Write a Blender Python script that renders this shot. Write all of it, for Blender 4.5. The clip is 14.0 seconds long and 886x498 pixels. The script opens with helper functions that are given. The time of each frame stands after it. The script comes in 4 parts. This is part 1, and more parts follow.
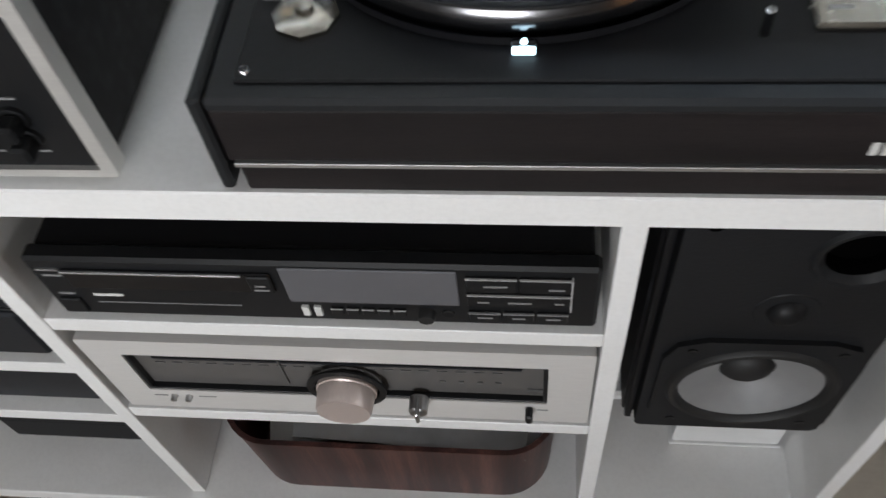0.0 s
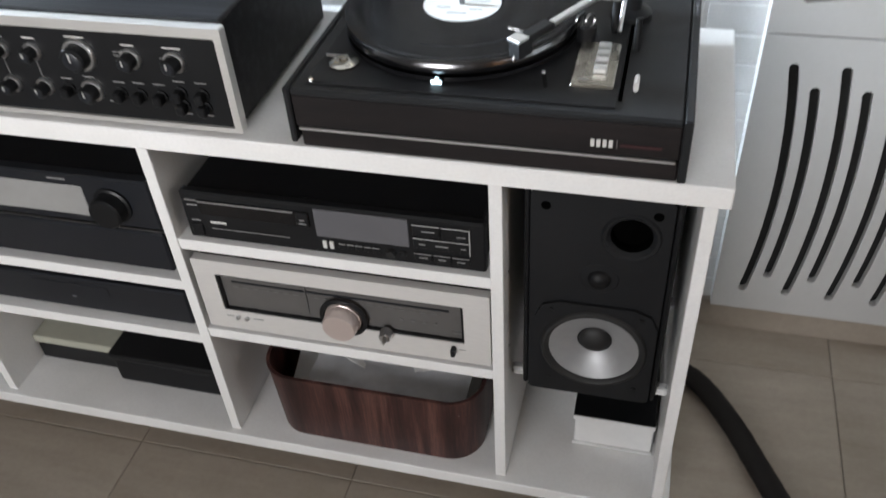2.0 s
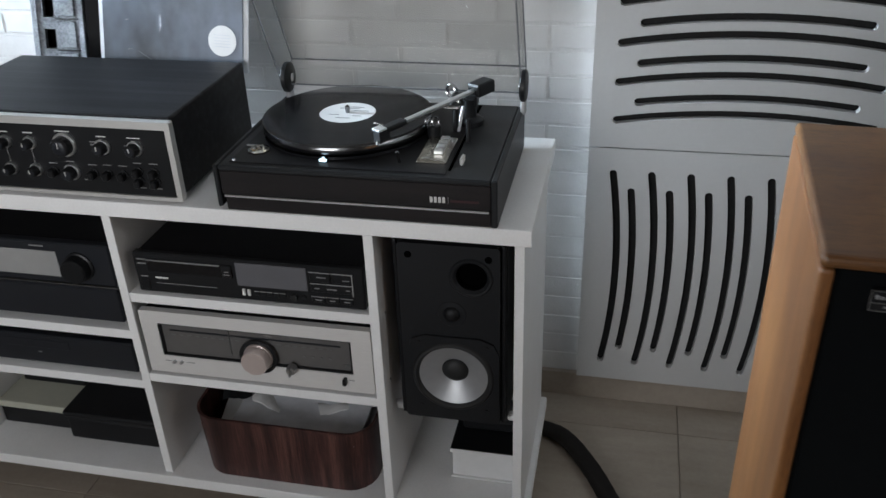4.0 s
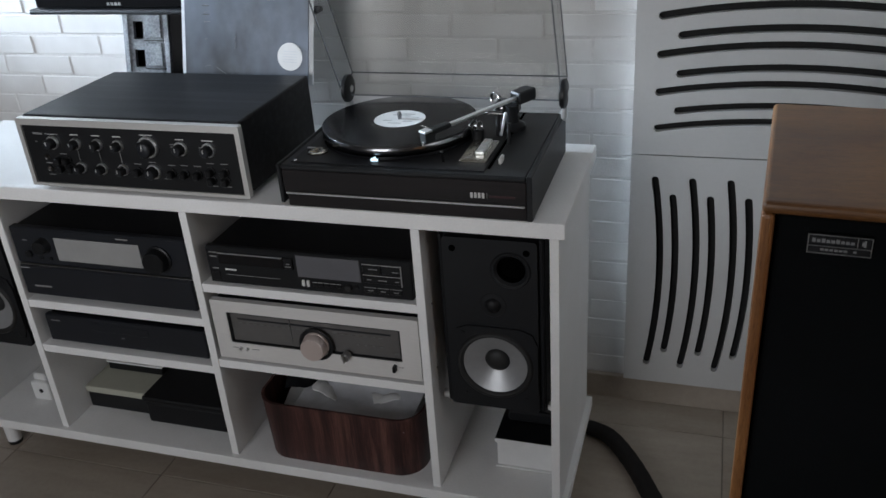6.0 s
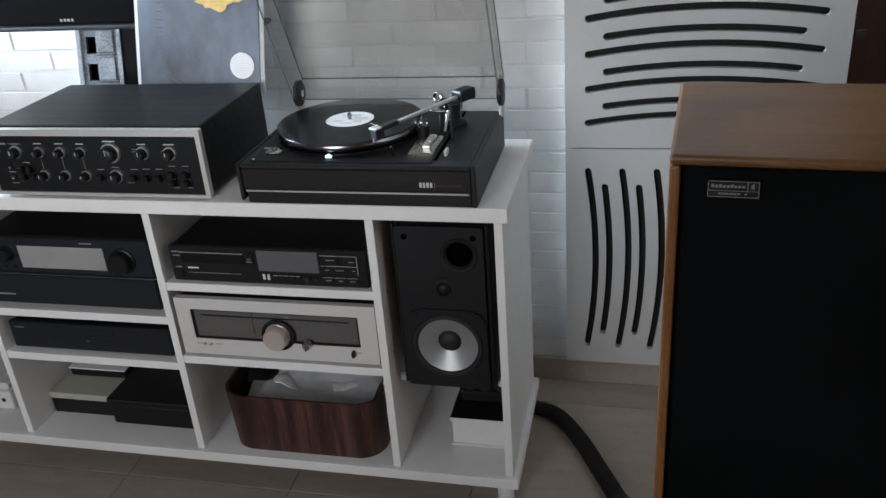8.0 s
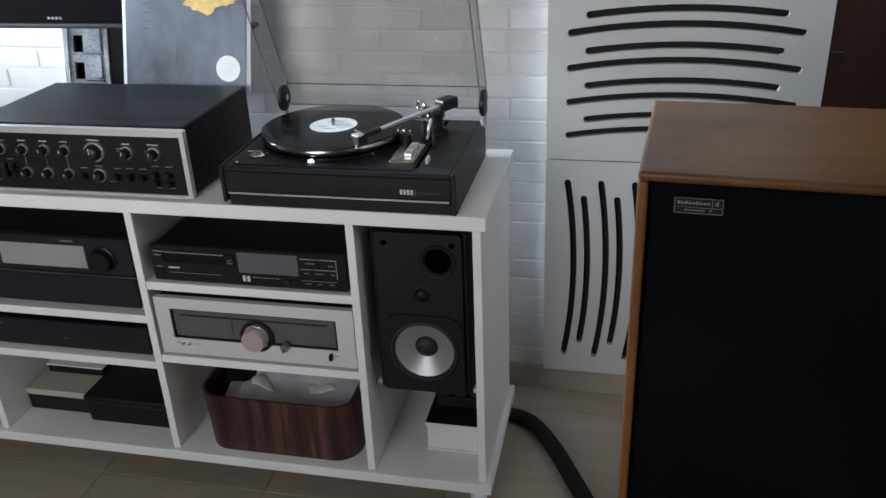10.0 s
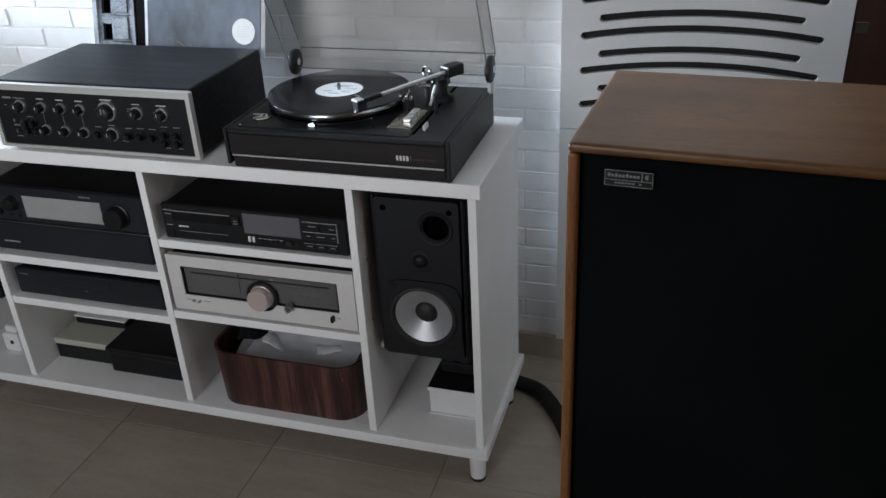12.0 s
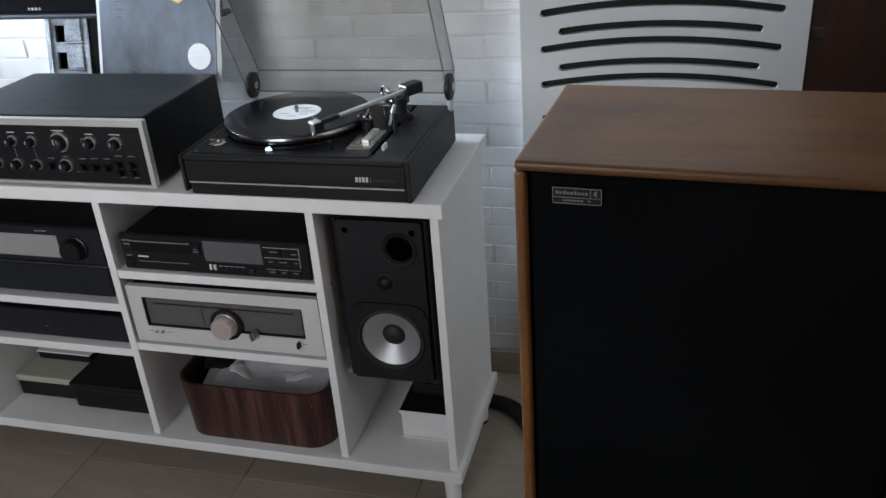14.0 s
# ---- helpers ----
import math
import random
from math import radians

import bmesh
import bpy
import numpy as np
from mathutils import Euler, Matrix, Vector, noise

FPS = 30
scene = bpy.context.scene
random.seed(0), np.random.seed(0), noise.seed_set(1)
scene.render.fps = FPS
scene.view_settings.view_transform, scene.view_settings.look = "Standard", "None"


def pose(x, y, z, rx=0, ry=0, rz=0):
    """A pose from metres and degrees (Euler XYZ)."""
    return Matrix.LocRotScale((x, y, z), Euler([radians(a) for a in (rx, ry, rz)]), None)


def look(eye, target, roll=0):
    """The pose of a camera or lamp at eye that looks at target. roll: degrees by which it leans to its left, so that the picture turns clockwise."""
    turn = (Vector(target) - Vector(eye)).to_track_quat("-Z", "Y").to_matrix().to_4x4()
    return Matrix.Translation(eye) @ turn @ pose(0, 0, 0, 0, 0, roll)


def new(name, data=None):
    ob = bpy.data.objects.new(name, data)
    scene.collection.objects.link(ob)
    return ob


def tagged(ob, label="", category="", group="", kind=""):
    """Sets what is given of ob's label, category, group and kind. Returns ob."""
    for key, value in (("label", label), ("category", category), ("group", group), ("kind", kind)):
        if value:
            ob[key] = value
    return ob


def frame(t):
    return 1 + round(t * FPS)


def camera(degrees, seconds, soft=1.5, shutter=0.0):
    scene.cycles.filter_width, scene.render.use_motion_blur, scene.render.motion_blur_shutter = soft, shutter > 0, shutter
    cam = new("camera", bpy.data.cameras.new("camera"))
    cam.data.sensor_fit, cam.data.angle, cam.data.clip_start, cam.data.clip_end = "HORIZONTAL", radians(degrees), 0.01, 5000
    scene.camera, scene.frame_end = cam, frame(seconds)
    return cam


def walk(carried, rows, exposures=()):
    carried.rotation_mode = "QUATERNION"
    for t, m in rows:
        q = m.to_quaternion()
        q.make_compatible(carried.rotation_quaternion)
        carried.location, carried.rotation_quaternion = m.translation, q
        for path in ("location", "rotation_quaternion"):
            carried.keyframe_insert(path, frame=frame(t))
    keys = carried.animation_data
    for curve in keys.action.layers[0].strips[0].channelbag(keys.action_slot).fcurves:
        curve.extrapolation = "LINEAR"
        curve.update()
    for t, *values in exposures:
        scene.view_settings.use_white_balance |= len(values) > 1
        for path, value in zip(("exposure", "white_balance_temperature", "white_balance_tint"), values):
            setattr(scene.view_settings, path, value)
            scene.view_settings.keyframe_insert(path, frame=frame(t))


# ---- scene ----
cam = camera(54.4, 14.0, 1.5, 0.7)
PATH = [
    (0, (-0.339, -0.311, 1.182), (-0.556, 0.786, -0.477), -8.2),
    (0.5, (-0.332, -0.435, 1.264), (-0.489, 0.808, -0.296), -4.6),
    (1, (-0.248, -0.559, 1.323), (-0.376, 0.775, -0.162), -2.2),
    (1.5, (-0.129, -0.711, 1.348), (-0.392, 0.664, -0.08), -1.6),
    (2, (-0.099, -0.817, 1.367), (-0.535, 0.63, 0.057), -4.2),
    (2.5, (-0.046, -0.984, 1.383), (-0.348, 0.636, 0.25), -0.6),
    (3, (0.008, -1.077, 1.414), (-0.289, 0.598, 0.362), -1.1),
    (5.5, (0.239, -1.289, 1.42), (-0.317, 0.394, 0.494), -3.9),
    (6, (0.222, -1.308, 1.412), (-0.348, 0.378, 0.5), -4.2),
    (6.5, (0.228, -1.366, 1.417), (-0.302, 0.339, 0.515), -4.9),
    (7, (0.233, -1.398, 1.415), (-0.256, 0.323, 0.521), -5.0),
    (7.5, (0.237, -1.425, 1.417), (-0.223, 0.306, 0.528), -4.8),
    (8, (0.241, -1.443, 1.417), (-0.203, 0.295, 0.532), -4.5),
    (10.5, (0.269, -1.461, 1.43), (-0.123, 0.293, 0.552), -1.2),
    (11, (0.325, -1.424, 1.425), (-0.069, 0.314, 0.515), 0.4),
    (11.5, (0.371, -1.428, 1.42), (-0.127, 0.274, 0.495), -1.1),
    (12, (0.39, -1.432, 1.426), (-0.16, 0.247, 0.489), -3.0),
    (12.5, (0.393, -1.42, 1.429), (-0.131, 0.277, 0.509), -2.8),
    (13, (0.397, -1.401, 1.416), (-0.11, 0.306, 0.505), -2.7),
    (13.5, (0.408, -1.396, 1.419), (-0.099, 0.311, 0.509), -3.5),
    (14, (0.414, -1.397, 1.419), (-0.096, 0.311, 0.513), -4.4),
]

EXPOSURES = [(0.0, 0.22, 6250, 12), (1.0, 0.3, 6350, 13), (1.5, 0.42, 6450, 14), (2.2, 0.22, 6350, 13), (3.0, -0.1, 6250, 12), (5.6, -0.78, 6150, 13), (6.5, -0.76, 6150, 13), (7.5, -0.44, 6200, 13), (10.5, -0.36, 6150, 13), (11.0, -0.34, 6100, 13), (12.0, -0.45, 6100, 13), (13.0, -0.42, 6100, 13), (14.0, -0.42, 6100, 13)]
walk(cam, [(t, look(eye, target, roll)) for t, eye, target, roll in PATH], EXPOSURES)

# ---- world and light ----
world = bpy.data.worlds.new("world")
scene.world = world
world.use_nodes = True
sky = world.node_tree.nodes.new("ShaderNodeTexSky")
sky.sky_type, sky.sun_disc = "NISHITA", False
sky.sun_elevation, sky.sun_rotation = radians(38), radians(250)
world.node_tree.links.new(sky.outputs["Color"], world.node_tree.nodes["Background"].inputs["Color"])
world.node_tree.nodes["Background"].inputs["Strength"].default_value = 0.12


def window_light(name, m, w, h, watts, colour, spread=180):
    lamp = bpy.data.lights.new(name, "AREA")
    lamp.shape, lamp.size, lamp.size_y, lamp.energy, lamp.color = "RECTANGLE", w, h, watts, colour
    lamp.spread = radians(spread)  # beam narrowed by hand so that less light spills round it
    ob = new(name, lamp)
    ob.matrix_world = m
    return ob


# daylight in the openings of the garden window, the window opposite and an added rear one
window_light("garden_window_light", look((-2.73, 0.33, 1.44), (0.0, 0.33, 1.44)), 0.40, 0.80, 62, (0.77, 0.905, 1.0), 44)
window_light("side_window_light", look((2.42, -1.2, 1.85), (0.0, -1.2, 1.85)), 1.4, 1.0, 12, (1.0, 0.94, 0.86))
# fill from an unseen rear window, added to brighten the cabinet front
window_light("rear_fill_light", look((-1.0, -3.22, 1.5), (-1.0, 0.0, 1.5)), 1.4, 1.3, 19.5, (0.98, 0.97, 0.935), 75)


# ---- materials ----
class Nodes:
    """A node material: self.b is its principled shader."""

    def __init__(self, name, colour, rough=0.5, metal=0.0):
        self.m = bpy.data.materials.new(name)
        self.m.use_nodes = True
        self.t = self.m.node_tree
        self.b = self.t.nodes["Principled BSDF"]
        self.b.inputs["Base Color"].default_value = (*colour, 1)
        self.b.inputs["Roughness"].default_value = rough
        self.b.inputs["Metallic"].default_value = metal

    def add(self, kind, **values):
        n = self.t.nodes.new(kind)
        for key, value in values.items():
            n.inputs[key].default_value = value
        return n

    def link(self, a, b):
        self.t.links.new(a, b)

    def coords(self, scale=(1, 1, 1), turn=(0, 0, 0), which="Object"):
        c, mp = self.add("ShaderNodeTexCoord"), self.add("ShaderNodeMapping")
        mp.inputs["Scale"].default_value, mp.inputs["Rotation"].default_value = scale, turn
        self.link(c.outputs[which], mp.inputs["Vector"])
        return mp.outputs["Vector"]

    def noise(self, scale, vector, detail=4.0, rough=0.55):
        n = self.add("ShaderNodeTexNoise", Scale=scale, Detail=detail, Roughness=rough)
        self.link(vector, n.inputs["Vector"])
        return n.outputs["Fac"]

    def ramp(self, fac, stops):
        r = self.add("ShaderNodeValToRGB")
        while len(r.color_ramp.elements) < len(stops):
            r.color_ramp.elements.new(0.5)
        for e, (p, c) in zip(r.color_ramp.elements, stops):
            e.position, e.color = p, (*c, 1)
        self.link(fac, r.inputs["Fac"])
        return r.outputs["Color"]

    def mix(self, a, b, fac, how="MIX"):
        n = self.t.nodes.new("ShaderNodeMix")
        n.data_type, n.blend_type = "RGBA", how
        for sock, v in ((n.inputs[0], fac), (n.inputs[6], a), (n.inputs[7], b)):
            if isinstance(v, (int, float)):
                sock.default_value = v
            elif isinstance(v, tuple):
                sock.default_value = (*v, 1)
            else:
                self.link(v, sock)
        return n.outputs[2]

    def colour(self, out):
        self.link(out, self.b.inputs["Base Color"])

    def rough(self, fac, low, high):
        n = self.add("ShaderNodeMapRange")
        n.inputs["To Min"].default_value, n.inputs["To Max"].default_value = low, high
        self.link(fac, n.inputs["Value"])
        self.link(n.outputs["Result"], self.b.inputs["Roughness"])

    def bump(self, fac, strength, distance):
        n = self.add("ShaderNodeBump", Strength=strength, Distance=distance)
        self.link(fac, n.inputs["Height"])
        self.link(n.outputs["Normal"], self.b.inputs["Normal"])

    def varied(self, amount):
        """A slight difference of brightness from piece to piece."""
        i = self.add("ShaderNodeObjectInfo")
        n = self.add("ShaderNodeMapRange")
        n.inputs["To Min"].default_value, n.inputs["To Max"].default_value = 1 - amount, 1 + amount
        self.link(i.outputs["Random"], n.inputs["Value"])
        return n.outputs["Result"]


def plain(name, colour, rough=0.5, metal=0.0, grain=60.0, amount=0.12, bump=0.05, gloss=0.5):
    """Paint, plastic or metal with fine grain and a few larger stains."""
    n = Nodes(name, colour, rough, metal)
    v = n.coords()
    fine, large = n.noise(grain, v), n.noise(5.0, v, 3.0)
    both = n.mix(fine, large, 0.5)
    lo, hi = tuple(c * (1 - amount) for c in colour), tuple(min(1, c * (1 + amount)) for c in colour)
    n.colour(n.ramp(both, ((0.3, lo), (0.7, hi))))
    n.rough(both, max(0.02, rough - 0.08), min(1, rough + 0.08))
    n.b.inputs["Specular IOR Level"].default_value = gloss
    if bump:
        n.bump(fine, bump, 0.001)
    return n.m


def brushed(name, colour, rough, stretch, metal=1.0):
    n = Nodes(name, colour, rough, metal)
    f = n.noise(30.0, n.coords(stretch), 6.0, 0.7)
    n.colour(n.ramp(f, ((0.3, tuple(c * 0.88 for c in colour)), (0.7, colour))))
    n.rough(f, rough - 0.07, rough + 0.08)
    n.bump(f, 0.08, 0.0005)
    return n.m


def wood(name, dark, mid, light, stretch, rough=0.45, scale=9.0, gloss=0.5, blotch=0.0, spread=0.18):
    """Veneer: long grain with broad bands and fine pores; stretch squeezes the axis across the grain."""
    n = Nodes(name, mid, rough)
    v = n.coords(stretch)
    broad = n.noise(scale * 0.35, v, 3.0, 0.5)
    fine = n.noise(scale * 3.0, v, 8.0, 0.7)
    pores = n.noise(scale * 14.0, v, 2.0, 0.6)
    base = n.ramp(n.mix(broad, fine, 0.45), ((0.5 - spread, dark), (0.5, mid), (0.5 + spread, light)))
    n.colour(n.mix(base, n.ramp(pores, ((0.35, tuple(c * 0.6 for c in dark)), (0.5, (1, 1, 1)))), 0.35, "MULTIPLY"))
    if blotch:
        worn = n.ramp(n.noise(4.5, n.coords(), 5.0, 0.6), ((0.36, tuple(1 - blotch * k for k in (0.8, 1.0, 1.1))), (0.62, (1, 1, 1))))
        n.colour(n.mix(n.b.inputs["Base Color"].links[0].from_socket, worn, 1.0, "MULTIPLY"))
    n.rough(fine, rough - 0.08, rough + 0.1)
    n.bump(fine, 0.12, 0.0008)
    n.b.inputs["Specular IOR Level"].default_value = gloss
    return n.m


def clear(name, tint, rough=0.02, sheen=0.35):
    """Clear sheet: lets light straight through, with a sheen that grows towards grazing views."""
    n = Nodes(name, tint, rough)
    out = n.t.nodes["Material Output"]
    see, shine, lw, mx = (n.add(k) for k in ("ShaderNodeBsdfTransparent", "ShaderNodeBsdfGlossy", "ShaderNodeLayerWeight", "ShaderNodeMixShader"))
    see.inputs["Color"].default_value = (*tint, 1)
    shine.inputs["Roughness"].default_value = rough
    p, q = n.add("ShaderNodeMath"), n.add("ShaderNodeMath")
    p.operation, q.operation = "POWER", "MULTIPLY_ADD"
    p.inputs[1].default_value, q.inputs[1].default_value, q.inputs[2].default_value = 4.0, sheen, 0.035
    n.link(lw.outputs["Facing"], p.inputs[0])
    n.link(p.outputs[0], q.inputs[0])
    n.link(q.outputs[0], mx.inputs["Fac"])
    n.link(see.outputs["BSDF"], mx.inputs[1])
    n.link(shine.outputs["BSDF"], mx.inputs[2])
    n.link(mx.outputs["Shader"], out.inputs["Surface"])
    return n.m


def melamine():
    n = Nodes("white_melamine", (0.78, 0.78, 0.77), 0.38)
    v = n.coords()
    f, g = n.noise(220.0, v, 3.0), n.noise(6.0, v, 4.0)
    n.colour(n.mix(n.ramp(g, ((0.3, (0.80, 0.795, 0.78)), (0.7, (0.87, 0.87, 0.865)))), n.ramp(f, ((0.3, (0.93, 0.93, 0.93)), (0.6, (1, 1, 1)))), 0.6, "MULTIPLY"))
    n.rough(g, 0.32, 0.5)
    n.bump(f, 0.06, 0.0004)
    return n.m


def painted_brick():
    n = Nodes("white_painted_brick", (0.74, 0.74, 0.73), 0.6)
    c, info = n.add("ShaderNodeTexCoord"), n.add("ShaderNodeObjectInfo")
    shift = n.add("ShaderNodeVectorMath")
    shift.operation = "MULTIPLY_ADD"
    shift.inputs[1].default_value = (37.0, 11.0, 23.0)
    n.link(info.outputs["Random"], shift.inputs[0])
    n.link(c.outputs["Object"], shift.inputs[2])
    v = shift.outputs["Vector"]
    rough_fac, fine, stain = n.noise(28.0, v, 6.0, 0.65), n.noise(160.0, v, 3.0), n.noise(7.0, v, 3.0)
    col = n.ramp(stain, ((0.3, (0.66, 0.655, 0.64)), (0.7, (0.78, 0.78, 0.775))))
    vary = n.varied(0.06)
    mul = n.add("ShaderNodeVectorMath")
    mul.operation = "SCALE"
    n.link(col, mul.inputs[0])
    n.link(vary, mul.inputs["Scale"])
    n.colour(mul.outputs["Vector"])
    n.bump(n.mix(rough_fac, fine, 0.3), 0.32, 0.006)
    return n.m


def stone_tile():
    n = Nodes("beige_porcelain_tile", (0.42, 0.37, 0.31), 0.35)
    c, info = n.add("ShaderNodeTexCoord"), n.add("ShaderNodeObjectInfo")
    shift = n.add("ShaderNodeVectorMath")
    shift.operation = "MULTIPLY_ADD"
    shift.inputs[1].default_value = (7.0, 5.0, 3.0)
    n.link(info.outputs["Random"], shift.inputs[0])
    n.link(c.outputs["Object"], shift.inputs[2])
    mp = n.add("ShaderNodeMapping")
    mp.inputs["Scale"].default_value = (1.0, 5.0, 1.0)
    n.link(shift.outputs["Vector"], mp.inputs["Vector"])
    vein, cloud, fine = n.noise(4.5, mp.outputs["Vector"], 7.0, 0.65), n.noise(3.0, shift.outputs["Vector"], 4.0), n.noise(90.0, shift.outputs["Vector"], 3.0)
    base = n.ramp(n.mix(vein, cloud, 0.45), ((0.3, (0.285, 0.238, 0.190)), (0.5, (0.355, 0.305, 0.250)), (0.7, (0.42, 0.366, 0.307))))
    n.colour(n.mix(base, n.ramp(fine, ((0.35, (0.9, 0.9, 0.9)), (0.6, (1, 1, 1)))), 0.6, "MULTIPLY"))
    n.rough(cloud, 0.46, 0.62)
    n.bump(fine, 0.05, 0.0006)
    return n.m


def vinyl():
    n = Nodes("black_vinyl_grooves", (0.005, 0.005, 0.006), 0.18)
    w = n.add("ShaderNodeTexWave", Scale=11.0, Distortion=0.0, Detail=0.0)
    w.wave_type, w.rings_direction = "RINGS", "Z"
    n.link(n.coords(), w.inputs["Vector"])
    n.colour(n.ramp(w.outputs["Fac"], ((0.02, (0.014, 0.014, 0.016)), (0.10, (0.005, 0.005, 0.006)))))
    t = n.t.nodes.new("ShaderNodeTangent")
    t.direction_type, t.axis = "RADIAL", "Z"
    n.link(t.outputs["Tangent"], n.b.inputs["Tangent"])
    n.b.inputs["Anisotropic"].default_value = 0.85
    n.b.inputs["Specular IOR Level"].default_value = 0.17
    return n.m


def grille_cloth():
    n = Nodes("black_grille_cloth", (0.004, 0.004, 0.005), 0.9)
    v = n.coords()
    w = n.add("ShaderNodeTexVoronoi", Scale=420.0)
    n.link(v, w.inputs["Vector"])
    n.colour(n.ramp(n.noise(3.0, v, 3.0), ((0.3, (0.0056, 0.0062, 0.0066)), (0.7, (0.0090, 0.0098, 0.0104)))))
    n.bump(w.outputs["Distance"], 0.4, 0.001)
    n.b.inputs["Specular IOR Level"].default_value = 0.0
    return n.m


def sleeve_print():
    n = Nodes("dark_grey_print_with_film_glare", (0.07, 0.07, 0.08), 0.35)
    v = n.coords()
    mp = n.add("ShaderNodeMapping")
    mp.inputs["Scale"].default_value = (1.3, 1.0, 0.6)
    n.link(v, mp.inputs["Vector"])
    cloud, grain, film_glare = n.noise(9.0, v, 6.0, 0.6), n.noise(70.0, v, 4.0), n.noise(3.6, mp.outputs["Vector"], 4.0, 0.55)
    base = n.ramp(n.mix(cloud, grain, 0.2), ((0.3, (0.050, 0.054, 0.059)), (0.52, (0.074, 0.080, 0.088)), (0.72, (0.112, 0.121, 0.133))))
    # cloudy blue-white reflections of the film, added into the print's colour
    n.colour(n.mix(base, n.ramp(film_glare, ((0.46, (0.0, 0.0, 0.0)), (0.74, (0.17, 0.21, 0.28)))), 0.8, "ADD"))
    n.bump(film_glare, 0.6, 0.008)
    n.b.inputs["Coat Weight"].default_value, n.b.inputs["Coat Roughness"].default_value = 0.6, 0.18
    return n.m


def hammered():
    n = Nodes("hammered_grey_metal", (0.24, 0.25, 0.26), 0.45, 0.6)
    v = n.coords()
    f, g = n.noise(190.0, v, 4.0, 0.7), n.noise(14.0, v, 3.0)
    n.colour(n.ramp(n.mix(f, g, 0.4), ((0.35, (0.045, 0.048, 0.052)), (0.65, (0.22, 0.235, 0.25)))))
    n.bump(f, 0.5, 0.002)
    return n.m


WHITE = melamine()
BRICK = painted_brick()
GROUT = plain("brick_joint_white", (0.70, 0.695, 0.685), 0.8, grain=120, bump=0.3)
TILE = stone_tile()
TILE_GROUT = plain("tile_joint_brown", (0.25, 0.215, 0.18), 0.85, grain=150, bump=0.2)
# unseen ceiling and walls, darkened here to cut the bounced light
CEILING = plain("dimmed_white_paint", (0.52, 0.505, 0.48), 0.8, grain=90)
PLASTER = plain("dimmed_cream_paint", (0.27, 0.25, 0.225), 0.8, grain=90)
PANEL = plain("white_panel_lacquer", (0.52, 0.52, 0.51), 0.42, grain=140, amount=0.03, bump=0.03)
FOAM = plain("black_foam", (0.018, 0.018, 0.018), 0.95, grain=200, amount=0.4, bump=0.5)
BLACK = plain("black_plastic", (0.008, 0.0085, 0.0095), 0.42, grain=260, amount=0.25, gloss=0.3)
BLACK_MATT = plain("black_painted_steel", (0.006, 0.0062, 0.0072), 0.5, grain=300, amount=0.25, bump=0.1, gloss=0.25)
ANTHRACITE = plain("anthracite_metal", (0.0145, 0.0165, 0.0210), 0.4, 0.2, grain=200)
GLOSS_BLACK = plain("gloss_black_plastic", (0.007, 0.007, 0.008), 0.12, grain=40, bump=0)
BAFFLE = plain("charcoal_baffle_paint", (0.0105, 0.0112, 0.0126), 0.5, grain=320, amount=0.2, bump=0.25, gloss=0.25)
RUBBER = plain("black_rubber", (0.010, 0.010, 0.010), 0.6, grain=120)
CONE = plain("silver_grey_cone", (0.33, 0.335, 0.34), 0.38, 0.45, grain=80, amount=0.08)
SILVER = brushed("brushed_aluminium", (0.86, 0.865, 0.87), 0.36, (1.5, 40, 40))
CHAMPAGNE = brushed("champagne_aluminium", (0.80, 0.785, 0.765), 0.45, (1.5, 40, 40), 0.35)
RIM = brushed("brushed_silver_rim", (0.80, 0.79, 0.765), 0.4, (1.5, 40, 40), 0.7)
KNOB = brushed("rose_champagne_metal", (0.66, 0.56, 0.52), 0.30, (40, 1.5, 40), 0.45)
CHROME = plain("polished_chrome", (0.78, 0.78, 0.79), 0.14, 1.0, amount=0.04, bump=0)
DARK_STEEL = plain("dark_chrome", (0.22, 0.22, 0.225), 0.22, 1.0, grain=90, amount=0.1)
STEEL = plain("satin_steel", (0.52, 0.52, 0.52), 0.33, 1.0, grain=90, amount=0.1)
BRASSY = plain("pale_champagne_plate", (0.40, 0.38, 0.335), 0.26, 1.0, grain=120, amount=0.06)
BLACK_ASH = wood("black_ash_vinyl", (0.0015, 0.0015, 0.002), (0.005, 0.005, 0.006), (0.024, 0.024, 0.028), (0.6, 24, 24), 0.45, 9.0, 0.2)
DECK_GREY = plain("charcoal_deck_paint", (0.013, 0.0142, 0.0158), 0.46, grain=260, amount=0.15, bump=0.08, gloss=0.3)
PLATTER = plain("dark_polished_aluminium", (0.22, 0.22, 0.23), 0.2, 1.0, amount=0.05, bump=0)
PLINTH_WOOD = wood("dark_rosewood_foil", (0.008, 0.007, 0.0075), (0.013, 0.011, 0.0115), (0.020, 0.016, 0.0165), (1.2, 16, 16), 0.4, 9.0, 0.3)
# same veneer twice: sides kept lighter for the light from the left
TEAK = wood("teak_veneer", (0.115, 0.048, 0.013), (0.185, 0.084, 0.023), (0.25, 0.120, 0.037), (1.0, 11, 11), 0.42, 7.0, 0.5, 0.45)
TEAK_LIT_SIDE = wood("teak_lit_side_veneer", (0.155, 0.060, 0.017), (0.24, 0.101, 0.029), (0.315, 0.143, 0.046), (11, 11, 1.0), 0.42, 7.0, 0.5, 0.3)
BASKET = wood("rosewood_strip_veneer", (0.016, 0.0060, 0.0058), (0.052, 0.0190, 0.0165), (0.135, 0.060, 0.047), (15, 15, 0.5), 0.4, 7.0, spread=0.11)
